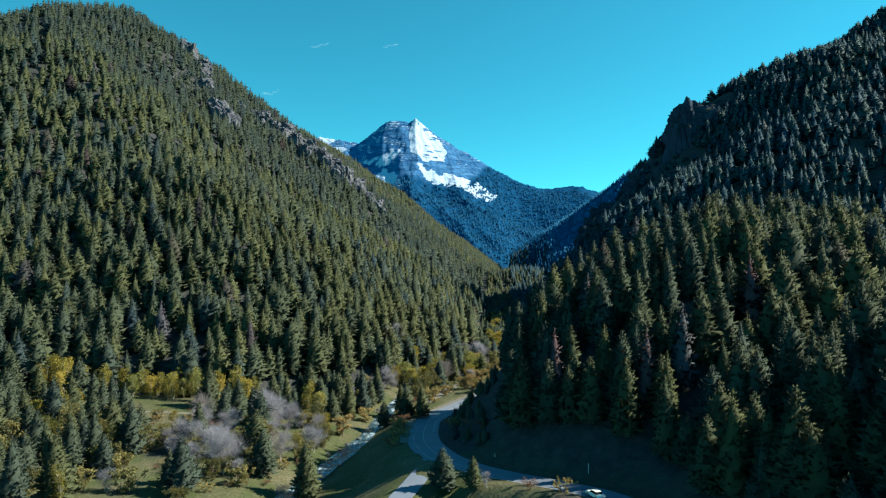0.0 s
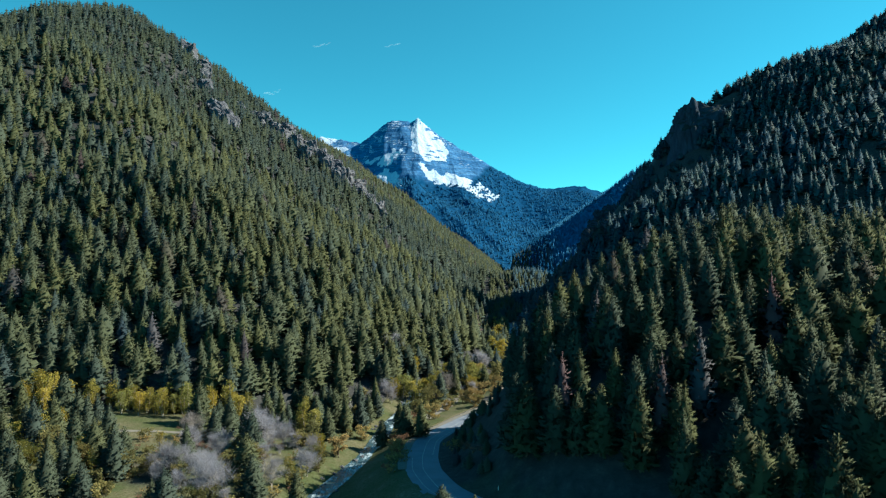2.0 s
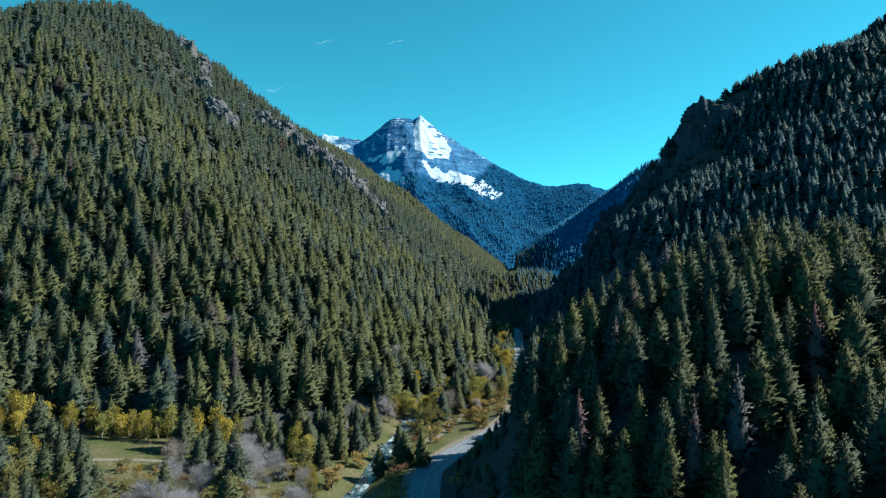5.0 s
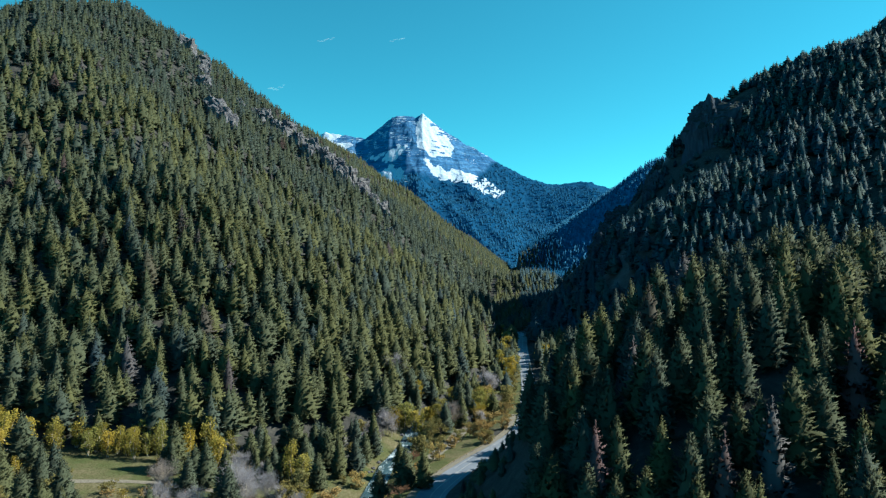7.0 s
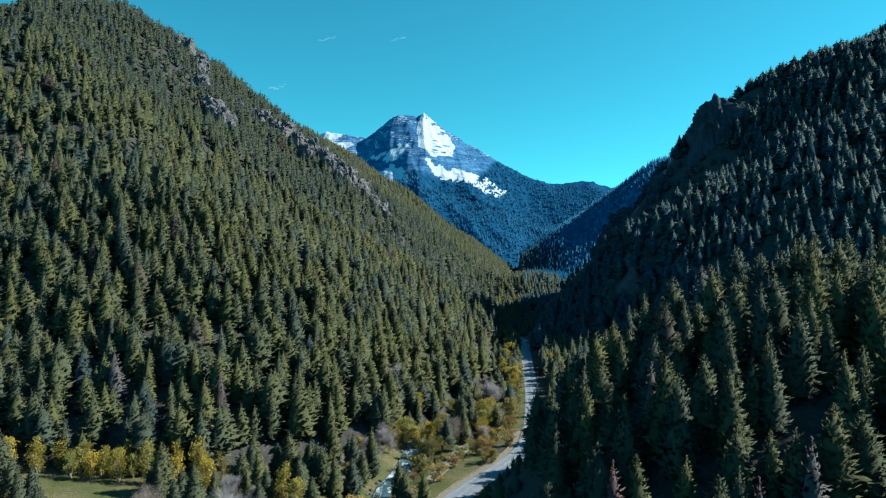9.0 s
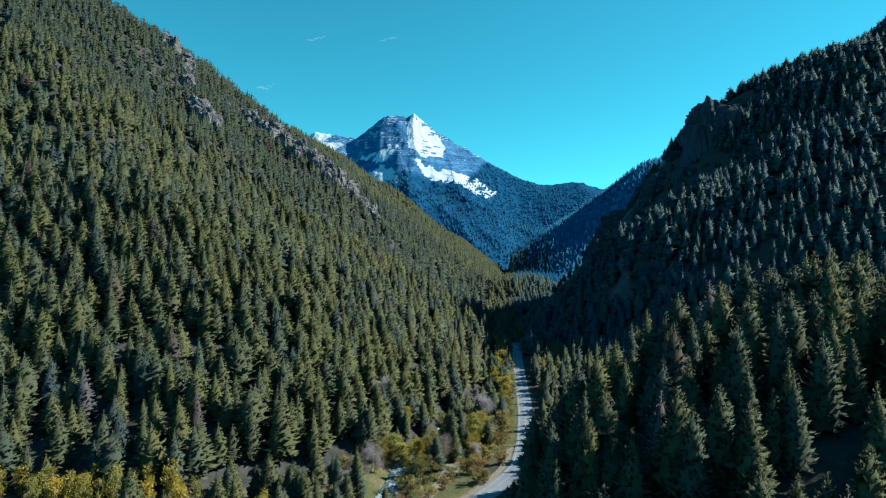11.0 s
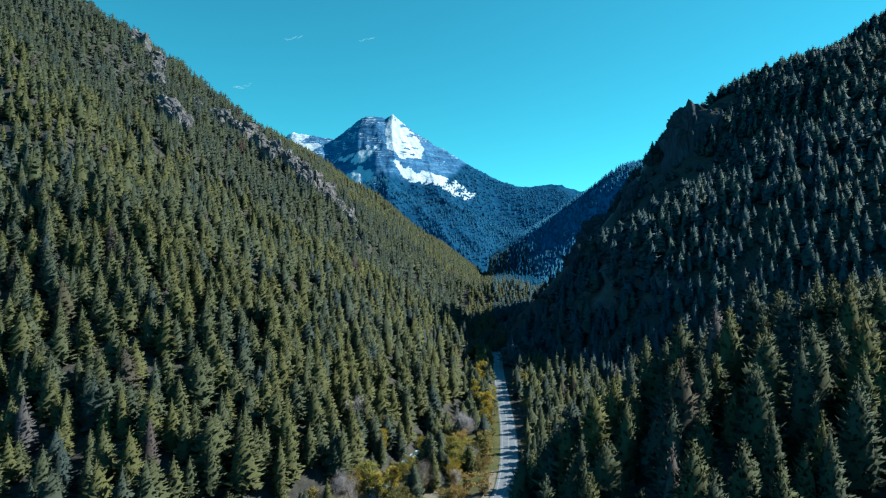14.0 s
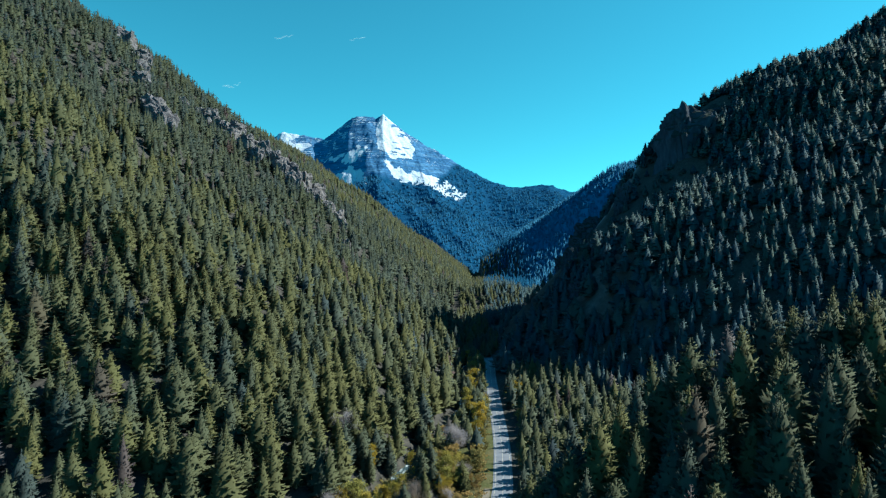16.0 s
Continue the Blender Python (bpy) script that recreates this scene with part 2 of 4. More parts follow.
# asphalt, with a worn paler track and dusty edges
m = Mat("asphalt", 0.75, 0.3)
c = m.ramp(m.noise(0.15, 6), (0.3, (0.085, 0.105, 0.170)), (0.7, (0.135, 0.160, 0.240)))
c = m.mix(m.ramp(m.noise(3.5, 3), *grey(0.4, 0.8)), c, (0.105, 0.120, 0.165))
ASPHALT = m.colour(c).bump(m.noise(6, 4), 0.25, 0.02).m
m = Mat("road_paint", 0.6, 0.3)
PAINT = m.colour(m.ramp(m.noise(0.6, 4), (0.35, (0.18, 0.18, 0.19)), (0.6, (0.38, 0.38, 0.40)))).m
m = Mat("gravel", 0.95, 0.15)
GRAVEL = m.colour(m.ramp(m.noise(1.2, 7, 0.75), (0.3, (0.075, 0.072, 0.073)), (0.7, (0.17, 0.16, 0.158)))).bump(m.noise(4, 5), 0.6, 0.1).m

# river: clear dark water broken by white rapids
m = Mat("river_water", 0.12, 0.5)
foam = m.ramp(m.noise(0.30, 7, 0.72, (1.5, 0.6, 1)), (0.50, (0, 0, 0)), (0.70, (1, 1, 1)))
m.colour(m.mix(foam, (0.030, 0.060, 0.090), (0.40, 0.48, 0.62)))
m.l.new(m.ramp(foam, (0, (0.10,) * 3), (1, (0.7,) * 3)), m.b.inputs["Roughness"])
WATER = m.bump(m.noise(0.9, 5), 0.8, 0.25).m

# snow, ledges and scrub of the far mountain, distance haze put into their blue
m = Mat("mountain_rock_and_snow", 0.95, 0.0)
beds = m.noise(0.010, 8, 0.7, (0.35, 0.35, 3.2))
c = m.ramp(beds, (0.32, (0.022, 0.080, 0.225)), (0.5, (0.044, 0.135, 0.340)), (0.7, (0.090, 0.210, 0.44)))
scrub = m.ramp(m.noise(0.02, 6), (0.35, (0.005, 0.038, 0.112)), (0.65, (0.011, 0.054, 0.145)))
fine = m.ramp(m.noise(0.05, 6, 0.7, (0.3, 0.3, 2.6)), (0.35, (0.45,) * 3), (0.6, (1.0,) * 3))
c = m.mix(1.0, c, fine, "MULTIPLY")
c = m.mix(m.attr("wooded"), c, scrub)
crisp = m.mix(0.55, m.attr("snow"), m.noise(0.045, 8, 0.75, (0.45, 0.45, 1.9)))
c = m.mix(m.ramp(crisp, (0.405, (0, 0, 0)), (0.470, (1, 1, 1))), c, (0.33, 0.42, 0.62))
PEAK = m.colour(c).bump(m.noise(0.03, 7, 0.7, (1, 1, 2)), 0.8, 9.0).m

def through_leaf(m, c, share):
    """Lets a share of the light come through thin leaves."""
    back, both = m.n.new("ShaderNodeBsdfTranslucent"), m.n.new("ShaderNodeMixShader")
    m.l.new(c, back.inputs[0])
    both.inputs[0].default_value = share
    m.l.new(m.b.outputs[0], both.inputs[1])
    m.l.new(back.outputs[0], both.inputs[2])
    m.l.new(both.outputs[0], m.n["Material Output"].inputs[0])
    return m


# conifer needles: tint is the tree's own hue, tone the needle spray's, with inner shade painted in
def needles(name, hue):
    m = Mat(name, 0.85, 0.12)
    h = hue(m)
    c = m.ramp(h, (0.0, (0.038, 0.062, 0.090)), (0.25, (0.050, 0.074, 0.084)), (0.55, (0.069, 0.088, 0.068)), (0.86, (0.092, 0.104, 0.056)),
               (0.90, (0.066, 0.064, 0.068)), (0.955, (0.096, 0.099, 0.130)), (0.98, (0.060, 0.048, 0.058)))
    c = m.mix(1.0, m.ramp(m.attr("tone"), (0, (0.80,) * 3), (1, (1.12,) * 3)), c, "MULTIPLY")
    m.colour(c)
    return through_leaf(m, c, 0.40)


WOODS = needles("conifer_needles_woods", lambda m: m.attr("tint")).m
# far needles, with the blue of distance haze put into the colour
m = Mat("hazed_far_needles", 0.95, 0.0)
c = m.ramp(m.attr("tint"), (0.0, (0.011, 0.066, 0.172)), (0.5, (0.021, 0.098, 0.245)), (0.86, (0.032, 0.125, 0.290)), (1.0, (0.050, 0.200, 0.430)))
HAZED_FAR = m.colour(m.mix(1.0, m.ramp(m.attr("tone"), (0, (0.65,) * 3), (1, (0.85,) * 3)), c, "MULTIPLY")).m
# needles of the right slope: its haze and shade put into a bluer colour
m = Mat("hazed_slope_needles", 0.85, 0.12)
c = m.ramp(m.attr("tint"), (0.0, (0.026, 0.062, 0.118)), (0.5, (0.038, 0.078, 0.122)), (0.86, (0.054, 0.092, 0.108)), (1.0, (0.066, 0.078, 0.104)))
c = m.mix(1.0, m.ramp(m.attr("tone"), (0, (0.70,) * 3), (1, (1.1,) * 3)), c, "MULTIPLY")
HAZED_SLOPE = through_leaf(m.colour(c), c, 0.20).m
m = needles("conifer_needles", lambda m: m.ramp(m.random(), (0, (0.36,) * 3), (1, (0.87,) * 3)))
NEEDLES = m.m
m = Mat("dead_needles", 0.9, 0.1)
DEAD = m.colour(m.ramp(m.random(), (0.0, (0.052, 0.055, 0.072)), (0.5, (0.058, 0.046, 0.058)), (1.0, (0.070, 0.040, 0.052)))).m
m = Mat("bark", 0.95, 0.1)
BARK = m.colour(m.ramp(m.noise(2.0, 5, 0.6, (1, 1, 0.2)), (0.3, (0.050, 0.038, 0.030)), (0.7, (0.14, 0.115, 0.095)))).m
m = Mat("pale_bark", 0.9, 0.15)
PALE = m.colour(m.ramp(m.noise(1.5, 5, 0.6, (1, 1, 0.3)), (0.3, (0.20, 0.18, 0.165)), (0.7, (0.42, 0.39, 0.37)))).m


def leaf(name, *stops):
    m = Mat(name, 0.8, 0.15)
    c = m.ramp(m.random(), *stops)
    c = m.mix(1.0, m.ramp(m.attr("tone"), (0, (0.70,) * 3), (1, (1.0,) * 3)), c, "MULTIPLY")
    m.colour(c)
    through_leaf(m, c, 0.42)
    return m.m


YELLOW = leaf("yellow_leaves", (0.0, (0.37, 0.285, 0.050)), (0.5, (0.33, 0.280, 0.062)), (1.0, (0.20, 0.21, 0.070)))
ORANGE = leaf("orange_leaves", (0.0, (0.29, 0.205, 0.095)), (1.0, (0.34, 0.275, 0.110)))
OLIVE = leaf("olive_leaves", (0.0, (0.155, 0.155, 0.070)), (1.0, (0.235, 0.205, 0.085)))
TWIGS = leaf("bare_twigs", (0.0, (0.27, 0.27, 0.35)), (0.6, (0.33, 0.33, 0.42)), (1.0, (0.24, 0.215, 0.23)))
RUST = leaf("rust_twigs", (0.0, (0.22, 0.12, 0.095)), (1.0, (0.26, 0.155, 0.11)))


def plain(name, c, rough=0.6, metal=0.0):
    m = Mat(name, rough, 0.4)
    m.b.inputs["Metallic"].default_value = metal
    return m.colour(m.mix(m.ramp(m.noise(8, 4), *grey(0.3, 0.8)), c, tuple(0.85 * v for v in c))).m


WHITE_PAINT = plain("white_paint", (0.72, 0.73, 0.74), 0.45)
STEEL = plain("galvanised_steel", (0.45, 0.46, 0.47), 0.45, 0.8)
RUBBER = plain("rubber", (0.02, 0.02, 0.021), 0.8)
WOOD = plain("weathered_wood", (0.16, 0.13, 0.10), 0.9)
GLASS = plain("dark_glass", (0.015, 0.018, 0.02), 0.08)
m = Mat("cloud", 1.0, 0.0)
thin = m.n.new("ShaderNodeBsdfTransparent")
lit = m.n.new("ShaderNodeBsdfTranslucent")
both = m.n.new("ShaderNodeAddShader")
veil = m.n.new("ShaderNodeMixShader")
m.colour((0.9, 0.9, 0.9))
lit.inputs[0].default_value = (0.9, 0.9, 0.9, 1)
m.l.new(m.b.outputs[0], both.inputs[0])
m.l.new(lit.outputs[0], both.inputs[1])
veil.inputs[0].default_value = 0.04
m.l.new(thin.outputs[0], veil.inputs[1])
m.l.new(both.outputs[0], veil.inputs[2])
m.l.new(veil.outputs[0], m.n["Material Output"].inputs[0])
CLOUD = m.m


# ---- building ----
def mesh_of(name, verts, faces, material, smooth_faces=False, normals=None, **attrs):
    """A mesh from arrays: verts (n, 3), faces (m, 3 or 4); attrs are floats for each vertex."""
    me = bpy.data.meshes.new(name)
    v, f = np.asarray(verts, np.float32), np.asarray(faces, np.int32)
    me.vertices.add(len(v))
    me.vertices.foreach_set("co", v.ravel())
    me.loops.add(f.size)
    me.loops.foreach_set("vertex_index", f.ravel())
    me.polygons.add(len(f))
    me.polygons.foreach_set("loop_start", np.arange(0, f.size, f.shape[1], dtype=np.int32))
    if smooth_faces:
        me.polygons.foreach_set("use_smooth", np.ones(len(f), bool))
    else:
        me.polygons.foreach_set("use_smooth", np.zeros(len(f), bool))
    for key, val in attrs.items():
        a = me.attributes.new(key, "FLOAT", "POINT")
        a.data.foreach_set("value", np.asarray(val, np.float32).ravel())
    me.materials.append(material)
    me.update(calc_edges=True)
    me.validate()
    if normals is not None:
        me.polygons.foreach_set("use_smooth", np.ones(len(f), bool))
        me.normals_split_custom_set_from_vertices(np.asarray(normals, np.float32))
    return me


def grid_faces(nx, ny):
    i = (np.arange(ny - 1)[:, None] * nx + np.arange(nx - 1)).ravel()
    return np.stack([i, i + 1, i + 1 + nx, i + nx], 1)


def part(name, data, parent, label=""):
    ob = new(name, data)
    ob.parent = parent
    return tagged(ob, label)


def bm_mesh(name, bm, material):
    me = bpy.data.meshes.new(name)
    bmesh.ops.recalc_face_normals(bm, faces=bm.faces)
    bm.to_mesh(me)
    bm.free()
    me.materials.append(material)
    return me


def steps(*runs):
    """Positions from runs of (start, end, spacing)."""
    out = []
    for a, b, s in runs:
        out.extend(np.arange(a, b - 1e-6, s))
    return np.array(out + [runs[-1][1]])


# ---- the ground, one sheet ----
gx = steps((-2600, -1000, 50), (-1000, -320, 16), (-320, 200, 4), (200, 640, 9), (640, 2600, 49))
gy = steps((-450, 60, 15), (60, 420, 4), (420, 1300, 9), (1300, 2600, 25))
X, Y = np.meshgrid(gx, gy)
Z = land(X, Y)
dl, off = left_in(X, Y), road_off(X, Y)
meadow = np.where((off < 0) & (dl <= 0) & (Y < 480), 1.0, 0.0) * smooth(0.25, 0.5, fbm(X, Y, 30, 3, 40) + 0.12)
# grass held to 0.35 on the right bank, its shade put into the colour
meadow = np.maximum(meadow, np.where((off > 0) & (off < 14) & (Y < 178), 0.35, 0.0))
gzx = np.hypot(np.gradient(Z, axis=1) / np.gradient(X, axis=1), np.gradient(Z, axis=0) / np.gradient(Y, axis=0))
bare = smooth(0.78, 1.10, gzx - np.where(off > 0, 0.20, 0.30) + 0.5 * (fbm(X, Y, 30, 3, 41) - 0.5)) * np.where((dl > 50) | (off > 8) & (Y > 380), 1.0, 0.0)
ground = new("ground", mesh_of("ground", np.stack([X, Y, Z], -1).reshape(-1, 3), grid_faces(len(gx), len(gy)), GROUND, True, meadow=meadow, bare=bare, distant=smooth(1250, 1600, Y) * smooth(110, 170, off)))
tagged(ground, "canyon floor and slopes of litter, dry grass and rock", "ground", kind="structure")

# ---- the far mountain ----
fx = steps((-2600, -1100, 30), (-1100, 600, 6), (600, 1250, 12), (1250, 2600, 30))
fy = steps((2450, 3700, 18), (3700, 4420, 6), (4420, 4800, 30))
FX, FY = np.meshgrid(fx, fy)
FZ = massif(FX, FY)
sl = np.gradient(FZ, axis=1) / np.gradient(FX, axis=1)
steep = np.hypot(sl, np.gradient(FZ, axis=0) / np.gradient(FY, axis=0))


SNOWFIELDS = [
    [(-215, 4310), (-231, 4196), (-216, 4039), (-144, 4016), (-94, 4026), (-20, 4090), (8, 4131), (30, 4200), (-30, 4300), (-130, 4310)],
    [(-158, 3972), (-142, 3908), (-66, 3915), (57, 3925), (184, 3935), (300, 3985), (355, 4090), (260, 4095), (111, 4052), (20, 4032), (-29, 3990), (-103, 3970)],
    [(-268, 4056), (-354, 4076), (-429, 4061), (-464, 4030), (-384, 3991), (-323, 4016)],
    [(-287, 3883), (-394, 3972), (-546, 3977), (-480, 3954), (-264, 3734)],
    [(-954, 4370), (-790, 4170), (-667, 4262), (-696, 4290), (-787, 4275), (-881, 4340)],
    [(-960, 4400), (-900, 4300), (-800, 4310), (-760, 4380)],
    [(-623, 4068), (-559, 4120), (-664, 4082)],
    [(-528, 4126), (-431, 4081), (-416, 4059), (-497, 4086)],
]


def within(poly, x, y):
    """How far inside a field's outline, in metres, a place lies; negative outside."""
    inside, best = np.zeros(x.shape, bool), np.full(x.shape, 1e9)
    for (ax, ay), (bx, by) in zip(poly, poly[1:] + poly[:1]):
        cut = (ay > y) != (by > y)
        inside ^= cut & (x < (bx - ax) * (y - ay) / (by - ay + 1e-9) + ax)
        t = np.clip(((x - ax) * (bx - ax) + (y - ay) * (by - ay)) / ((bx - ax) ** 2 + (by - ay) ** 2), 0, 1)
        best = np.minimum(best, np.hypot(x - ax - t * (bx - ax), y - ay - t * (by - ay)))
    return np.where(inside, best, -best)


ragged = 34 * (fbm(FX, FZ * 1.6, 90, 4, 51) - 0.5) + 44 * (fbm(FX + 0.4 * FZ, FZ * 1.5, 26, 3, 59) - 0.5)
snow = np.maximum.reduce([smooth(-4, 5, within(q, FX, FY) + ragged) for q in SNOWFIELDS])
bed = FZ / 15.0 + 0.9 * (fbm(FX, FY, 420, 3, 19) - 0.5)
bed = np.abs(bed - np.floor(bed) - 0.5)
ledge = smooth(0.20, 0.46, bed) * smooth(-0.08, 0.08, fbm(FX * 0.7 + 0.5 * FZ, FZ * 1.4, 60, 5, 53) - np.where(FX < -190, 0.45, 0.55)) * smooth(620, 800, FZ) * smooth(2.6, 1.2, steep)
poke = smooth(0.52, 0.60, fbm(FX * 0.6 + 0.3 * FZ, FZ * 2.2, 34, 4, 63)) * smooth(-215, -90, FX) * smooth(3960, 4010, FY)
snow = snow * (1 - 0.9 * poke)
snow = np.maximum(snow * smooth(2.6, 1.6, steep + 0.6 * fbm(FX, FZ, 40, 3, 57)), 0.52 * ledge)
wooded = smooth(650, 600, FZ - 0.9 * np.clip(FX - 150, 0, 400) + 150 * (fbm(FX, FY, 160, 4, 55) - 0.5)) * (1 - snow)
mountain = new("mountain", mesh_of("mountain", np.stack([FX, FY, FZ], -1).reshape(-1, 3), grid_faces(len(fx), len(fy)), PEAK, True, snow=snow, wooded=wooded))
tagged(mountain, "high grey mountain with ledges and snowfields above woods", "mountain", kind="structure")


def ribbon(ys, cx, half, z, lift, n=5, crown=0.0):
    """A strip along the valley: its middle cx(y), half width, height."""
    xs, s = cx(ys), np.gradient(cx(ys), ys)
    nrm = np.stack([np.ones_like(s), -s], 1) / np.sqrt(1 + s * s)[:, None]
    half = np.broadcast_to(half, ys.shape)
    k = np.linspace(-1, 1, n)
    px = xs[:, None] + nrm[:, :1] * half[:, None] * k
    py = ys[:, None] + nrm[:, 1:] * half[:, None] * k
    pz = z(ys)[:, None] + lift + crown * (1 - k * k)
    return np.stack([px, py, pz + 0 * px], -1).reshape(-1, 3), grid_faces(n, len(ys))


ys = np.arange(-300.0, 720.0, 3.0)
wide = np.interp(ys, [-300, 140, 175, 200, 260, 300, 900], [4.2, 4.6, 5.6, 5.4, 4.6, 4.3, 4.0])
road = new("road", mesh_of("road", *ribbon(ys, road_x, wide, road_z, 0.02, 7, 0.06), ASPHALT, True))
tagged(road, "two-lane grey asphalt road up the canyon floor", "road", kind="structure")
for k, name in ((-1, "edge_line"), (1, "edge_line"), (0, "centre_line")):
    line = part(name, mesh_of(name, *ribbon(ys, lambda v, k=k: road_x(v) + 3.3 * k, 0.07, road_z, 0.085 if k == 0 else 0.050, 2), PAINT), road)
ysv = np.arange(196.0, 352.0, 3.0)
verge = new("verge", mesh_of("verge", *ribbon(ysv, lambda v: road_x(v) - 6.4, 1.1 + 0.5 * vnoise(ysv, 0, 11, 6), lambda v: land(road_x(v) - 6.4, v), 0.10, 4), GRAVEL, True))
tagged(verge, "pale gravel verge along the asphalt", "verge", kind="structure")
ys2 = np.arange(72.0, 164.0, 3.0)
lane = new("side_lane", mesh_of("side_lane", *ribbon(ys2, lane_x, 2.7, lane_top, 0.02, 5, 0.03), ASPHALT, True))
tagged(lane, "narrow asphalt lane that joins the road", "road", kind="structure")

ys3 = np.arange(-300.0, 900.0, 3.0)
half = np.interp(ys3, [320, 370], [3.1, 1.8]) + 2.0 * (fbm(ys3, ys3 * 0, 26, 3, 60) - 0.4)
bed, faces = ribbon(ys3, river_x, half, water_z, 0.0, 9)
bed[:, 2] += 0.35 * (fbm(bed[:, 0], bed[:, 1], 3.0, 3, 61) - 0.5)
river = new("river", mesh_of("river", bed, faces, WATER, True))
tagged(river, "fast mountain river with white rapids", "river", kind="structure")
path_x = np.linspace(-170, -60, 60)
py = 243 + 6 * np.sin(path_x / 21)
pv = np.stack([np.repeat(path_x, 3), np.repeat(py, 3) + np.tile([-1.4, 0, 1.4], 60) * (0.8 + 0.4 * vnoise(np.repeat(path_x, 3), 0, 9, 4)), np.zeros(180)], 1)
pv[:, 2] = land(pv[:, 0], pv[:, 1]) + 0.10
trail = new("gravel_path", mesh_of("gravel_path", pv, grid_faces(3, 60), GRAVEL, True))
tagged(trail, "pale gravel path across the meadow", "path", kind="structure")


# ---- conifers ----
def sprays(tiers, ring, seed, slim=1.0, gap=0.0, fine=0):
    """Crown of a conifer 1 high: tiers of drooping boughs round the stem, each bough a pointed fan of needles, with finer sprays on it
    where fine is more than 0. Returns verts, triangles, tones, normals."""
    r = np.random.default_rng(seed)
    lean = r.normal(0, 0.010, 2)
    blunt = r.uniform(0.66, 0.88)

    def spread(t):
        return 0.300 * slim * (1.0 - t) ** blunt * (0.72 + 0.28 * np.clip(t * 5, 0, 1)) + 0.006

    # the close inner needles of the crown, their shade put into a darker tone
    V, F, T, N = [], [], [], []
    sides, rings = (9, 6) if tiers > 22 else (7, 3) if tiers > 15 else (5, 2) if tiers > 8 else (4, 1) if tiers > 5 else (5, 1)
    for i in range(rings):
        t = 0.86 * i / rings
        for k in range(sides):
            a = 6.283 * (k + 0.5 * i + r.uniform(-0.2, 0.2)) / sides
            d = (0.68 if tiers > 24 else 0.60 if tiers > 15 else 0.66 if tiers > 5 else 0.80) * spread(t) * r.uniform(0.78, 1.18)
            z = 0.08 + 0.86 * t + r.uniform(-0.02, 0.02)
            V.append((lean[0] * z + d * math.cos(a), lean[1] * z + d * math.sin(a), z))
            N.append((math.cos(a) * 0.84, math.sin(a) * 0.84, 0.54))
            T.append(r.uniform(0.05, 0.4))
    V.append((lean[0], lean[1], 0.93))
    N.append((0, 0, 1.0))
    T.append(0.3)
    for i in range(rings):
        for k in range(sides):
            p, q = i * sides + k, i * sides + (k + 1) % sides
            if i == rings - 1:
                F.append((p, q, rings * sides))
            else:
                F += [(p, q, p + sides), (q, q + sides, p + sides)]
    # boughs, tier by tier, closer together and fewer towards the top
    ts, an = [], []
    for i in range(tiers):
        t = 1 - (1 - (i + 0.3) / tiers) ** 0.92
        count = max(4, round(ring * (0.45 + 0.55 * (1 - t) ** 0.6)))
        a0 = r.uniform(0, 6.283)
        for k in range(count):
            ts.append(t + r.normal(0, 0.60 / tiers))
            an.append(a0 + 6.283 * (k + r.uniform(-0.28, 0.28)) / count)
    t, ang = np.clip(ts, 0, 0.985), np.array(an)
    keep = r.random(len(t)) >= gap
    t, ang = t[keep], ang[keep]
    n = len(t)
    reach = spread(t) * r.uniform(0.74, 1.12, n) * (1 + 0.22 * (r.random(n) < 0.10))
    tilt = -0.16 + 0.50 * t + r.normal(0, 0.20, n)
    half = reach * (0.46 + 1.9 / ring) * 3.14 / ring * r.uniform(0.75, 1.2, n)
    ca, sa = np.cos(ang), np.sin(ang)
    zo = 0.085 + 0.905 * t
    stem = np.stack([lean[0] * zo + 0.36 * reach * ca, lean[1] * zo + 0.36 * reach * sa, zo - 0.10 * reach], 1)
    out = np.stack([ca * np.cos(tilt), sa * np.cos(tilt), np.sin(tilt)], 1)
    reach = 0.64 * reach
    side = np.stack([-sa, ca, r.normal(0, 0.35, n)], 1)
    radial = np.stack([ca, sa, 0 * ca], 1)
    tip = stem + out * reach[:, None] + np.array([0, 0, 1.0]) * (0.25 * reach * r.random(n))[:, None]
    mid = stem + out * (0.62 * reach)[:, None]
    left, right = mid + side * half[:, None], mid - side * half[:, None]
    up = 0.58 + r.normal(0, 0.08, n)
    soft = 0.80 * radial + np.array([0, 0, 1.0]) * up[:, None] + r.normal(0, 0.08, (n, 3))
    wing = 0.35 * side
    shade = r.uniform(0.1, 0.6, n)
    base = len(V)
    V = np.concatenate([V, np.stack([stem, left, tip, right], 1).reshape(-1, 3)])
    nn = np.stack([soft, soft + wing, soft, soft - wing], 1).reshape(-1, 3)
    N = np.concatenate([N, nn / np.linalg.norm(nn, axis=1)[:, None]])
    # tone falls towards the stem and rises at the tip, as painted shade
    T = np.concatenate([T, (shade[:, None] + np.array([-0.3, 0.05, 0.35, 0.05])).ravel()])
    q = base + 4 * np.arange(n)[:, None]
    F = np.concatenate([F, (q + np.array([0, 3, 2])), (q + np.array([0, 2, 1]))])
    if fine:
        t, ang, reach, tilt, shade = (np.repeat(v, fine) for v in (t, ang, reach, tilt, shade))
        m = len(t)
        root = np.repeat(stem, fine, 0) + np.repeat(out, fine, 0) * (r.uniform(0.05, 0.92, m) * reach)[:, None]
        root = root + np.repeat(side, fine, 0) * (r.uniform(-1.2, 1.2, m) * np.repeat(half, fine))[:, None]
        b = ang + r.uniform(-0.9, 0.9, m)
        e = tilt + r.uniform(0.1, 1.0, m)
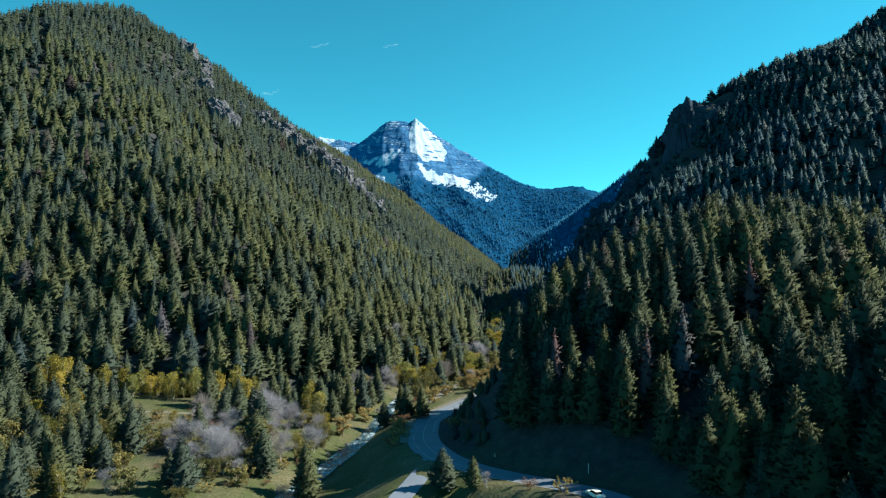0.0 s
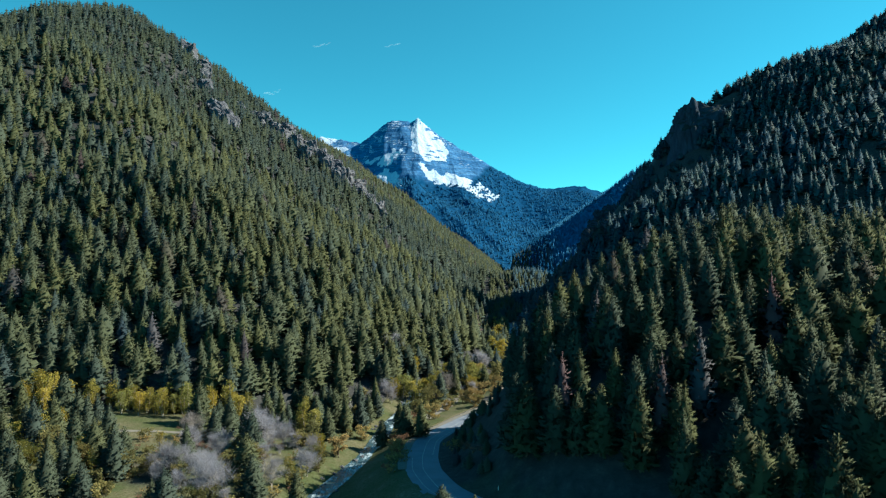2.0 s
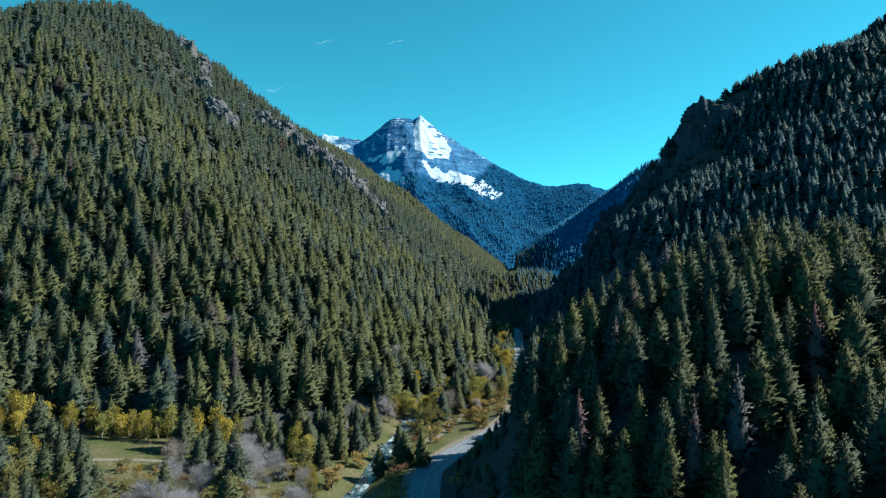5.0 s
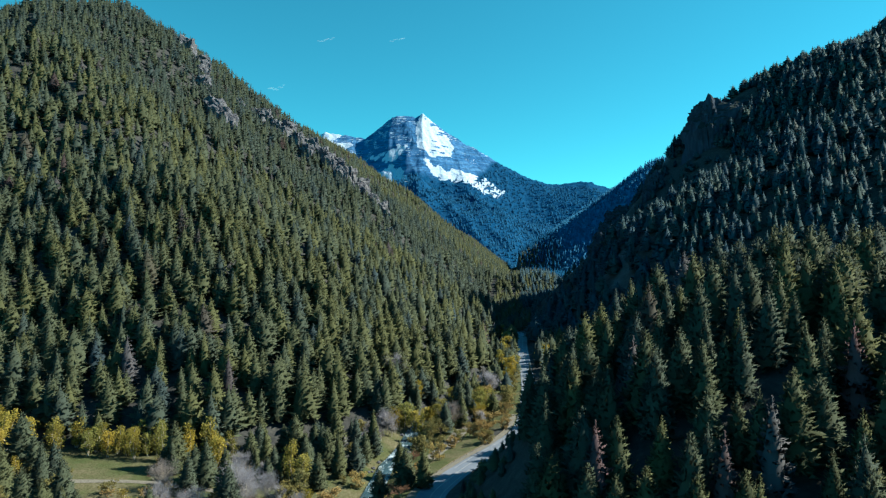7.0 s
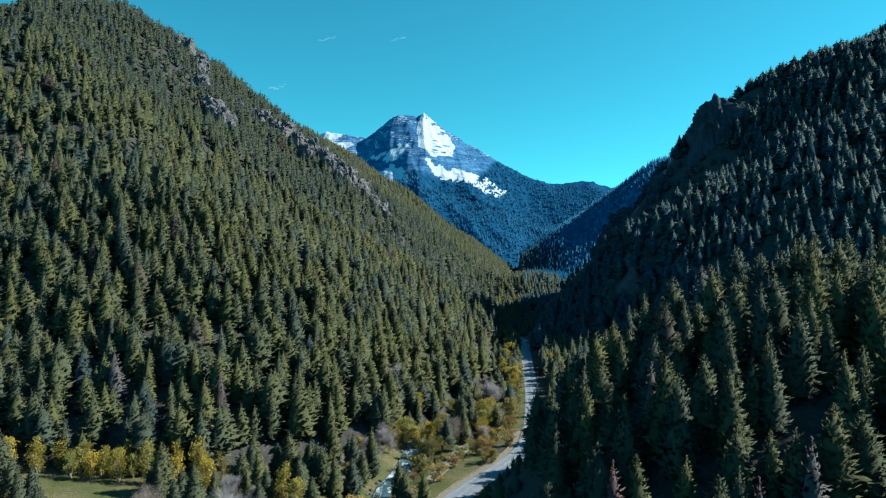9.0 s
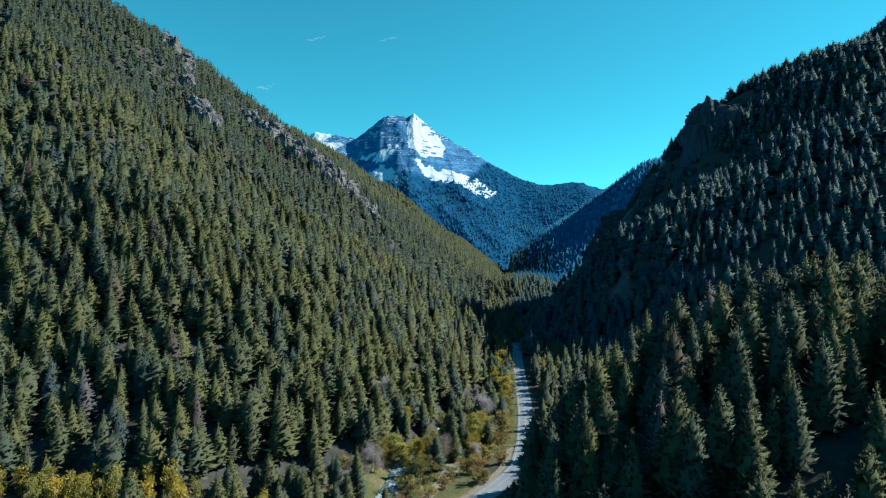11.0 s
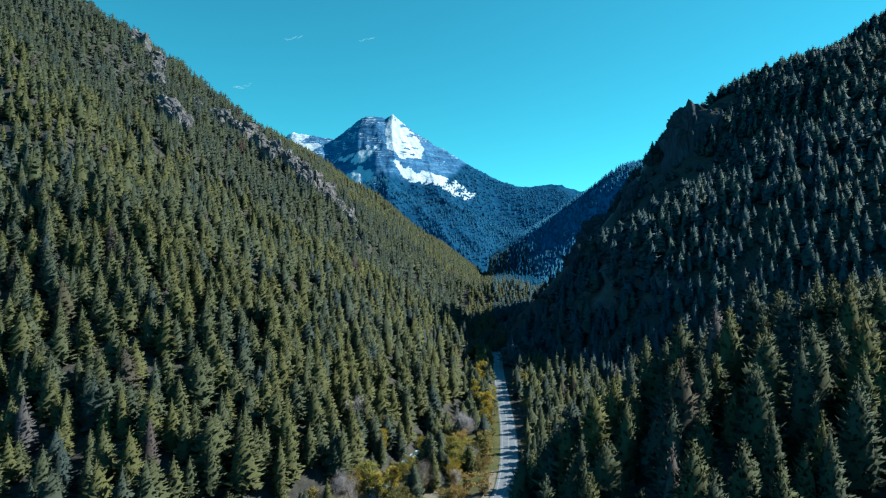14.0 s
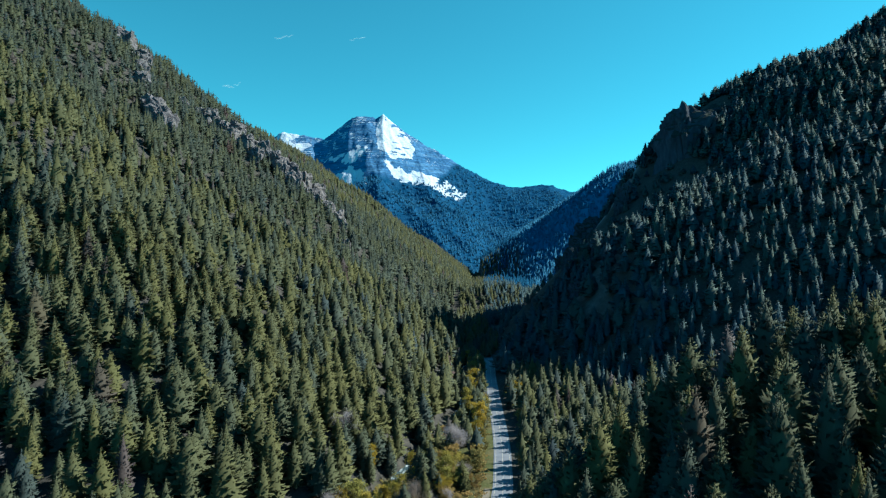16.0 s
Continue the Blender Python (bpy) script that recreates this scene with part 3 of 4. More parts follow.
        way = np.stack([np.cos(b) * np.cos(e), np.sin(b) * np.cos(e), np.sin(e)], 1)
        across = np.stack([-np.sin(b), np.cos(b), r.normal(0, 0.6, m)], 1)
        size = (0.34 * reach + 0.012) * r.uniform(0.7, 1.3, m)
        tri = np.stack([root + way * size[:, None], root + across * (0.30 * size)[:, None], root - across * (0.30 * size)[:, None]], 1).reshape(-1, 3)
        nn = np.stack([0.70 * np.cos(b), 0.70 * np.sin(b), np.full(m, 0.70)], 1) + r.normal(0, 0.12, (m, 3))
        base = len(V)
        V, N = np.concatenate([V, tri]), np.concatenate([N, np.repeat(nn / np.linalg.norm(nn, axis=1)[:, None], 3, 0)])
        F = np.concatenate([F, base + np.arange(3 * m).reshape(-1, 3)])
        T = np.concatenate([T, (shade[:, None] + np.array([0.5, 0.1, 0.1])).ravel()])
    # the leading shoot
    k = len(V)
    lead = [(lean[0], lean[1], 0.992), (lean[0] + 0.010, lean[1], 0.93), (lean[0] - 0.007, lean[1] + 0.008, 0.93), (lean[0] - 0.007, lean[1] - 0.008, 0.93)]
    V = np.concatenate([V, lead])
    F = np.concatenate([F, [(k, k + 1, k + 2), (k, k + 2, k + 3), (k, k + 3, k + 1)]])
    N = np.concatenate([N, [(0, 0, 1), (0.8, 0, 0.6), (-0.5, 0.6, 0.6), (-0.5, -0.6, 0.6)]])
    T = np.concatenate([T, [0.8, 0.6, 0.6, 0.6]])
    return V, F, np.clip(T, 0, 1), N


def woods(name, spots, forms, label, needle=WOODS):
    """One mesh of many conifers. spots: rows of x, y, height, width factor, tint."""
    r = np.random.default_rng(len(spots))
    kind = r.integers(0, len(forms), len(spots))
    VV, FF, TT, TI, NN = [], [], [], [], []
    base = 0
    for q, (V, F, T, N) in enumerate(forms):
        s = spots[kind == q]
        if not len(s):
            continue
        a = r.uniform(0, 6.283, len(s))
        c, d = np.cos(a)[:, None], np.sin(a)[:, None]
        hw = (s[:, 2] * s[:, 3])[:, None]
        x = (V[:, 0] * c - V[:, 1] * d) * hw + s[:, :1]
        y = (V[:, 0] * d + V[:, 1] * c) * hw + s[:, 1:2]
        z = V[:, 2] * s[:, 2:3] + s[:, 5:6]
        VV.append(np.stack([x, y, z], -1).reshape(-1, 3))
        FF.append((F[None] + (np.arange(len(s)) * len(V))[:, None, None] + base).reshape(-1, 3))
        NN.append(np.stack([N[:, 0] * c - N[:, 1] * d, N[:, 0] * d + N[:, 1] * c, N[:, 2] + 0 * c], -1).reshape(-1, 3))
        TT.append(np.tile(T, len(s)))
        TI.append(np.repeat(s[:, 4], len(V)))
        base += len(s) * len(V)
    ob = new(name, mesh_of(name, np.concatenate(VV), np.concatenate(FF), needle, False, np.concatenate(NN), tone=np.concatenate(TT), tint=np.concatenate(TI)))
    return tagged(ob, label, "forest", kind="stuff")


def scatter(x0, x1, y0, y1, gap, seed):
    r = np.random.default_rng(seed)
    xs, yy = np.arange(x0, x1, gap), np.arange(y0, y1, gap)
    px, py = np.meshgrid(xs, yy)
    return px.ravel() + r.uniform(-0.5, 0.5, px.size) * gap, py.ravel() + r.uniform(-0.5, 0.5, px.size) * gap, r


def spots_of(px, py, r, tall, keep):
    px, py = px[keep], py[keep]
    n = len(px)
    big = vnoise(px, py, 60, 70)
    h = tall * (0.55 + 0.65 * r.beta(2.2, 1.6, n)) * (0.85 + 0.3 * big)
    w = r.uniform(0.98, 1.46, n) * np.clip(18 / h, 0.85, 1.5) ** 0.5
    tint = np.clip(0.38 + 0.50 * fbm(px, py, 90, 3, 72) + r.normal(0, 0.19, n), 0, 0.86)
    odd = r.random(n)
    tint = np.where(odd < 0.025, r.uniform(0.88, 1.0, n), tint)
    z = land(px, py) - 0.3
    return np.stack([px, py, h, w, tint, z], 1)


SHAPES = (1.0, 0.84, 1.18, 0.95, 0.74, 1.08)
FORM_A = [sprays(20, 11, 1 + k, q, 0.05, 1) for k, q in enumerate(SHAPES)]
FORM_N = [sprays(26, 14, 41 + k, q, 0.06, 2) for k, q in enumerate((1.0, 0.84, 1.15, 0.94))]
FORM_B = [sprays(10, 7, 11 + k, q) for k, q in enumerate(SHAPES[:5])]
FORM_C = [sprays(7, 6, 21 + k, q) for k, q in enumerate(SHAPES[:4])]
FORM_D = [sprays(3, 4, 31 + k, q) for k, q in enumerate((1.1, 0.95))]


def left_open(px, py):
    """Where rock shows through the woods of the slope."""
    return (fbm(px, py, 60, 3, 75) > 0.77) & (py > 600)


def left_keep(px, py, r, inner=2.0):
    d = left_in(px, py)
    return (d > inner) & ~left_open(px, py)


px, py, r = scatter(-420, 60, 262, 470, 8.9, 101)
near_left = spots_of(px, py, r, 21.5, left_keep(px, py, r) & (r.random(px.size) < 0.93) & ((px < -45) | (left_in(px, py) > 5)))
woods("conifer_woods", near_left, FORM_A, "dense green conifer woods on the lower slope")
px, py, r = scatter(-640, 70, 470, 760, 11.8, 102)
woods("conifer_woods", spots_of(px, py, r, 24.0, left_keep(px, py, r) & (px > -0.78 * py - 60)), FORM_B, "dense green conifer woods on the middle slope")
px, py, r = scatter(-1150, 110, 760, 1330, 14.0, 103)
s = spots_of(px, py, r, 26, left_keep(px, py, r) & (px > -0.82 * py - 60) & (land(px, py) < 620))
# haze put into the tint of these farther trees: bluer and darker
s[:, 4] = np.where(s[:, 4] < 0.87, s[:, 4] * 0.66, s[:, 4])
woods("conifer_woods", s, FORM_C, "green conifer woods up to the ridge")
px, py, r = scatter(-330, 270, 1330, 2480, 11.0, 104)
woods("conifer_woods", spots_of(px, py, r, 20, left_keep(px, py, r)), FORM_D, "distant conifer woods along the canyon")

# right: spur, shaded slope, far slope
# planted back to y 76 and past the view's right edge, to cast shade
px, py, r = scatter(0, 330, 76, 330, 7.7, 105)
off = road_off(px, py)
keep = (off > np.interp(py, [100, 120, 138, 155, 175, 195, 215, 245, 270, 300, 325], [12, 13, 19, 22, 19, 21, 27, 33, 29, 20, 12])) & (np.hypot(px - 40, py - 238) > 5)
keep &= (px < 0.80 * py + 80) & (px > 0.05 * py - 20)
spur_all = spots_of(px, py, r, 21.0, keep)
spur_all[:, 3] *= 0.80
px, py, r = scatter(0, 60, 180, 330, 4.6, 119)
off = road_off(px, py)
edge = np.interp(py, [175, 195, 215, 245, 270, 300, 325], [18, 20, 25, 28, 22, 15, 9])
woods("conifer_woods", spots_of(px, py, r, 5.6, (off > 9.5) & (off < edge) & (r.random(px.size) < 0.75)), FORM_B, "young conifers on the steep bank above the road")
px, py, r = scatter(40, 420, 330, 560, 8.4, 106)
off = road_off(px, py)
flat = (off > 9) & (px < 0.8 * py + 40)
rising = px > np.interp(py, [330, 400, 500, 560], [190, 165, 120, 105])
woods("conifer_woods", spots_of(px, py, r, 17, flat & ~rising), FORM_B, "mixed conifer woods beyond the spur beside the road")
woods("conifer_woods", spots_of(px, py, r, 19, flat & rising & (r.random(px.size) < 0.82)), FORM_B, "scattered conifers at the foot of the slope, bluish with painted haze", HAZED_SLOPE)
px, py, r = scatter(60, 900, 560, 1040, 11.0, 107)
off = road_off(px, py)
slope = spots_of(px, py, r, 21.5, (off > 9) & (px < 0.82 * py + 40) & (r.random(px.size) < np.where((py > 690) & (py < 880) & (px < 322), 0.34, np.where(px - road_x(py) < 150, 0.68, 0.95))) & (np.hypot(px - 312, py - 808) > 22) & (np.hypot(px - 334, py - 815) > 29) & (np.hypot(px - 392, py - 882) > 30))
slope[:, 3] *= 1.38
slope[:, 2] *= np.where((slope[:, 1] > 690) & (slope[:, 1] < 880) & (slope[:, 0] < 322), 0.62, 1.0)
woods("conifer_woods", slope, FORM_B, "shaded conifer woods on the steep slope", HAZED_SLOPE)
px, py, r = scatter(90, 1000, 960, 1500, 12.0, 108)
woods("conifer_woods", spots_of(px, py, r, 19, (road_off(px, py) > 9) & (px < 0.42 * py + 60)), FORM_D, "distant conifer woods on the shaded slope", HAZED_SLOPE)
px, py, r = scatter(90, 1000, 1500, 2700, 14.0, 118)
s = spots_of(px, py, r, 19, (road_off(px, py) > 9) & (px < 0.42 * py + 60))
# palest blue for the far ridge: more haze put into its tint
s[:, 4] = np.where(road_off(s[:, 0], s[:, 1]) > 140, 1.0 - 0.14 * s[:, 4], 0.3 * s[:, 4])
woods("conifer_woods", s, FORM_D, "conifer woods on the far ridge, blue with painted haze", HAZED_FAR)

# woods on the far hills
px, py, r = scatter(-700, 1050, 2480, 4330, 21.0, 109)
fz = massif(px, py)
keep = (fz - 0.9 * np.clip(px - 150, 0, 400) + 150 * (fbm(px, py, 160, 4, 55) - 0.5) < 590) & (r.random(px.size) < 0.9) & (fbm(px, py, 130, 3, 79) < 0.72)
s = spots_of(px, py, r, 20, keep)
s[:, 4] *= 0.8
s[:, 5] = massif(s[:, 0], s[:, 1]) - 0.5
s[:, 2] *= 1.1
woods("conifer_woods", s, FORM_D, "far conifer woods below the snow, blue-green with painted haze", HAZED_FAR)

# along the road and river where the canyon narrows
px, py, r = scatter(-10, 330, 400, 2300, 8.0, 110)
off = road_off(px, py)
far_on = py > 660
keep = (left_in(px, py) <= 0) & ((off < -6.5) | far_on & (off < np.where(py > 990, 70, 10))) & (np.abs(river_off(px, py)) > np.where(far_on, -1, np.where(py > 520, 1.0, 2.6))) & (r.random(px.size) < 0.75)
keep |= (off > 6.5) & (off < 13) & (py > 560) & (r.random(px.size) < 0.8)
s = spots_of(px, py, r, 15, keep)
woods("conifer_woods", s[s[:, 1] < 900], FORM_B, "conifers crowding the road in the narrows")
woods("conifer_woods", s[s[:, 1] >= 900], FORM_D, "distant conifers along the canyon floor")


# ---- single conifers near the camera ----
def cone_trunk(radius, height, bend, seed):
    bm = bmesh.new()
    rings = []
    for i in range(7):
        t = i / 6
        rad = radius * (1 - t) ** 0.8 + 0.01 + (0.35 * radius if i == 0 else 0)
        ring = [bm.verts.new((bend * t * t + rad * math.cos(6.283 * k / 7), rad * math.sin(6.283 * k / 7), height * t - (0.6 if i == 0 else 0))) for k in range(7)]
        rings.append(ring)
    for a, b in zip(rings, rings[1:]):
        for k in range(7):
            bm.faces.new((a[k], a[(k + 1) % 7], b[(k + 1) % 7], b[k]))
    bm.faces.new(rings[-1])
    return bm


def conifer(label, tiers, ring, slim, seed, material, gap=0.0):
    tree = new("conifer_tree")
    V, F, T, N = sprays(tiers, ring, seed, slim, gap, 3)
    part("trunk", bm_mesh("trunk", cone_trunk(0.30, 18.5, 0.1, seed), BARK), tree)
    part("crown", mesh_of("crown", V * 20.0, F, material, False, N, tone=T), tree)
    return tagged(tree, label, "tree", "conifers of the canyon")


CONIFERS = [conifer("tall green spruce with drooping boughs", 28, 16, 1.0, 201, NEEDLES, 0.06),
            conifer("slender dark green fir among its neighbours", 28, 15, 0.84, 202, NEEDLES, 0.06),
            conifer("broad olive-green fir with ragged boughs", 27, 16, 1.15, 203, NEEDLES, 0.08),
            conifer("uneven green fir with gaps in its crown", 28, 15, 1.05, 204, NEEDLES, 0.14)]
DEADS = [conifer("dead conifer with thin greyish-red needles", 24, 12, 0.80, 205, DEAD, 0.22)]
used = set()


def plant(kinds, pool, x, y, h, w, turn):
    """Stands a single tree; the first of each kind is moved, the rest are copies."""
    ob = kinds[pool % len(kinds)]
    m = pose(x, y, float(land(x, y)) - 0.1, 0, 0, turn)
    if ob.name not in used:
        used.add(ob.name)
        ob.matrix_basis = m
        made = ob
    else:
        made = copy_thing(ob, m)
    made.scale = (w, w, h)
    return made


near = np.argsort(np.hypot(spur_all[:, 0] - 10, spur_all[:, 1] - 90) + 300 * (spur_all[:, 0] > 0.80 * spur_all[:, 1] + 6))
dead_spots = [(52, 156), (62, 158), (86, 170), (45, 190), (31, 168)]
singles, rest = spur_all[near[:96]], spur_all[near[96:]]
outer = rest[:, 0] > 0.90 * rest[:, 1] + 10
woods("conifer_woods", rest[~outer], FORM_N, "dense dark conifer woods on the spur")
# unseen trees, added for the shade they cast
woods("conifer_woods", rest[outer], FORM_A, "unseen conifer woods beyond the spur, added to cast shade")
for i, (x, y, h, w, tint, z) in enumerate(singles):
    if min(math.hypot(x - a, y - b) for a, b in dead_spots) > 3.5:
        plant(CONIFERS, int(rng.integers(0, 4)), x, y, h / 20, h / 20 * w * 0.92, rng.uniform(0, 360))
for x, y in dead_spots:
    plant(DEADS, 0, x, y, rng.uniform(0.95, 1.15), 1.0, rng.uniform(0, 360))

# ---- broadleaved trees and shrubs ----
def tube(bm, pts, radii, sides=6):
    """A tapered limb through points."""
    rings = []
    for i, (p, rad) in enumerate(zip(pts, radii)):
        d = (Vector(pts[min(i + 1, len(pts) - 1)]) - Vector(pts[max(i - 1, 0)])).normalized()
        a = d.orthogonal().normalized()
        b = d.cross(a)
        rings.append([bm.verts.new(Vector(p) + rad * (a * math.cos(6.283 * k / sides) + b * math.sin(6.283 * k / sides))) for k in range(sides)])
    for a, b in zip(rings, rings[1:]):
        for k in range(sides):
            bm.faces.new((a[k], a[(k + 1) % sides], b[(k + 1) % sides], b[k]))
    bm.faces.new(rings[-1])


def broadleaf(name, label, height, spread, stems, clumps, leaves, size, bark, leaf_mat, seed, low=0.3, twiggy=False, slim=1.0):
    """A tree or shrub: trunk with limbs, and a crown of loose leaves or bare twigs."""
    r = np.random.default_rng(seed)
    bm = bmesh.new()
    ends = []
    for s in range(stems):
        foot = Vector((r.normal(0, 0.12 * spread * (stems > 1)), r.normal(0, 0.12 * spread * (stems > 1)), -0.3))
        top = foot + Vector((r.normal(0, 0.16 * spread), r.normal(0, 0.16 * spread), height * r.uniform(0.74, 0.92)))
        mid = foot.lerp(top, 0.5) + Vector((r.normal(0, 0.05 * height), r.normal(0, 0.05 * height), 0))
        rad = 0.018 * height / math.sqrt(stems) + 0.03
        tube(bm, [foot, foot.lerp(mid, 0.5), mid, mid.lerp(top, 0.6), top], [rad * 1.3, rad, rad * 0.75, rad * 0.5, rad * 0.2])
        ends.append(top)
        for k in range(max(3, clumps // stems)):
            t = low + (1 - low) * (k + r.random()) / max(3, clumps // stems)
            start = foot.lerp(mid, t * 2) if t < 0.5 else mid.lerp(top, t * 2 - 1)
            a = r.uniform(0, 6.283)
            reach = spread * 0.5 * slim * math.sin(math.pi * min(0.96, max(0.10, (t - low * 0.6) / (1.06 - low * 0.6)))) ** 0.6 * r.uniform(0.55, 1.1)
            tip = start + Vector((math.cos(a) * reach, math.sin(a) * reach, reach * r.uniform(0.25, 0.9)))
            tip.z = min(tip.z, height * 1.02)
            tube(bm, [start, start.lerp(tip, 0.5) + Vector((0, 0, -0.06 * reach)), tip], [rad * 0.38, rad * 0.24, 0.015], 4)
            ends.append(tip)
            ends.append(start.lerp(tip, 0.62))
    tree = new(name)
    part("trunk", bm_mesh("trunk", bm, bark), tree)
    V, F, T = [], [], []
    for e in ends:
        cl = height * (0.16 if twiggy else 0.115) * r.uniform(0.7, 1.35)
        tone = r.uniform(0, 0.65)
        for _ in range(leaves):
            d = Vector(r.normal(0, 1, 3)).normalized()
            k = len(V)
            if twiggy:
                p = e + d * cl * r.uniform(0, 0.5)
                q = p + (d + Vector((0, 0, 0.75))).normalized() * cl * r.uniform(0.8, 1.7)
                w = d.orthogonal().normalized() * size
                V += [p - w, p + w, q]
                F += [(k, k + 1, k + 2)]
                T += [tone, tone, tone + 0.3]
            else:
                p = e + Vector((d.x, d.y, d.z * 0.8)) * cl * r.random() ** 0.4
                a = Vector(r.normal(0, 1, 3)).normalized()
                b = a.orthogonal().normalized() * size * r.uniform(0.6, 1.2)
                a = a * size * r.uniform(0.7, 1.5)
                V += [p - a, p + 1.2 * b + 0.3 * a, p + 0.9 * a - b]
                F += [(k, k + 1, k + 2)]
                tt = tone + r.uniform(0, 0.35)
                T += [tt] * 3
    part("crown", mesh_of("crown", [tuple(v) for v in V], F, leaf_mat, False, tone=T), tree)
    tagged(tree, label, "shrub" if "shrub" in name else "tree", name.replace("_", " ") + "s of the valley")
    return tree


ASPEN = [broadleaf("aspen_tree", "slender yellow aspen with a pale trunk", 12, 2.7, 2, 26, 24, 0.20, PALE, YELLOW, 301, 0.14, slim=0.8),
         broadleaf("aspen_tree", "yellow-green aspen with several pale stems", 11, 3.4, 3, 27, 22, 0.20, PALE, YELLOW, 302, 0.16, slim=0.9)]
COTTON = [broadleaf("cottonwood_tree", "broad cottonwood in full yellow leaf", 14, 9.0, 3, 42, 34, 0.29, PALE, YELLOW, 303, 0.12),
          broadleaf("cottonwood_tree", "tall cottonwood with thinning yellow leaves", 15, 7.0, 3, 39, 30, 0.28, PALE, YELLOW, 304, 0.15)]
ORANGED = [broadleaf("maple_tree", "small orange-brown maple beside the river", 8, 6.5, 3, 27, 22, 0.24, BARK, ORANGE, 305, 0.10)]
OLIVED = [broadleaf("willow_tree", "rounded olive-yellow willow beside the road", 10, 6.4, 3, 30, 26, 0.28, BARK, OLIVE, 306, 0.08),
          broadleaf("willow_tree", "low olive willow with dense branches", 6.5, 5.6, 4, 24, 20, 0.25, BARK, OLIVE, 307, 0.06)]
BARE = [broadleaf("bare_tree", "leafless pale grey cottonwood with spreading twigs", 13, 11.0, 3, 45, 34, 0.026, PALE, TWIGS, 308, 0.25, True),
        broadleaf("bare_tree", "leafless grey tree with upright twigs", 9, 6.0, 3, 27, 30, 0.026, PALE, TWIGS, 309, 0.20, True)]
BRUSH = [broadleaf("rust_shrub", "low rust-brown shrub on the bank", 2.6, 4.4, 5, 14, 24, 0.035, BARK, RUST, 310, 0.08, True),
         broadleaf("rust_shrub", "spreading brown shrub among dry grass", 3.4, 5.0, 5, 14, 18, 0.17, BARK, ORANGE, 311, 0.08)]


def stand(kinds, spots, seed, lo=0.8, hi=1.2):
    r = np.random.default_rng(seed)
    for x, y in spots:
        s = r.uniform(lo, hi)
        plant(kinds, int(r.integers(0, len(kinds))), x, y, s * r.uniform(0.9, 1.12), s, r.uniform(0, 360))


def region(x0, x1, y0, y1, n, seed, clear=4.0, wet=6.5):
    """Random places, clear of road, lane and river."""
    r = np.random.default_rng(seed)
    out = []
    while len(out) < n:
        x, y = r.uniform(x0, x1), r.uniform(y0, y1)
        if abs(road_off(x, y)) > 6.5 and abs(river_off(x, y)) > wet and abs(x - lane_x(y)) > 5 and all(math.hypot(x - a, y - b) > clear for a, b in out):
            out.append((x, y))
    return out


# the meadow's yellow row and the colour along the river
stand(ASPEN, [(-149, 273), (-144, 276), (-138, 274), (-134, 277), (-128, 275), (-122, 277), (-119, 279), (-113, 277), (-107, 279), (-103, 281),
              (-96, 281), (-91, 279), (-160, 271), (-166, 273), (-57, 261), (-52, 258), (-84, 262), (-176, 268)] + region(-190, -84, 258, 276, 22, 61, 3.5), 1, 0.9, 1.35)
stand(COTTON, [(-16, 333), (-22, 338), (-11, 341), (-26, 333), (-4, 338), (44, 548), (38, 505), (36, 472), (-128, 198), (-136, 214), (36, 417), (38, 432), (40, 447), (44, 470), (47, 520), (49, 555), (51, 590), (53, 625), (54, 657), (68, 489), (71, 500)]
      + region(-26, 18, 338, 375, 9, 47, 5.0, 2.6), 2, 0.72, 1.0)
stand(ASPEN, [(-14, 320), (2, 331), (-126, 186), (-112, 190), (9, 352), (-100, 178), (-44, 232), (-48, 204)] + region(-185, -90, 150, 240, 20, 38), 3, 0.7, 1.0)
stand(ORANGED, [(-5, 285), (1, 300), (11, 318), (14, 342), (7, 347), (21, 362), (27, 378), (19, 330), (-33, 262), (-40, 238), (52, 372), (60, 398)]
      + region(-8, 26, 300, 380, 5, 31) + region(-12, 38, 345, 440, 17, 46, 4.0, 2.6), 4, 0.65, 1.1)
stand(OLIVED, [(30, 370), (34, 388), (38, 412), (42, 436), (45, 470), (50, 500), (52, 540), (56, 580), (58, 617), (60, 655), (64, 448), (68, 470), (74, 505), (79, 525),
               (-12, 296), (-6, 309), (17, 305)] + region(-70, -42, 165, 250, 8, 32), 5, 0.7, 1.15)
stand(OLIVED[1:], region(-20, 40, 300, 440, 18, 33, 4.0, 3.0) + region(-165, -60, 150, 240, 30, 34), 6, 0.6, 1.1)
stand(OLIVED[:1], region(-175, -92, 150, 225, 7, 39, 5.0), 9, 0.8, 1.1)
stand(BARE[1:] + BRUSH, region(-112, -46, 172, 270, 40, 40, 3.5), 10, 0.35, 0.7)
stand(OLIVED[1:] + BRUSH, region(-112, -46, 165, 255, 26, 50, 4.0), 14, 0.45, 0.8)
stand(BARE, region(-100, -40, 185, 262, 5, 63, 6.0), 11, 0.6, 0.95)
for x, y, size in ((-65, 231, 1.15), (-84, 201, 0.85), (-73, 199, 0.80), (-52, 200, 0.80), (-96, 243, 0.75), (-45, 214, 0.70), (-60, 243, 0.70), (-78, 224, 0.70)):
    plant(BARE, 0, x, y, size, size, 37 * x)
stand(BARE, [(-60, 215), (-76, 188), (-66, 184), (-36, 317), (-46, 228), (-83, 206), (-55, 240), (-20, 350), (24, 400), (-45, 172), (-90, 165)]
      + region(-30, 25, 320, 420, 8, 35), 7, 0.7, 1.1)
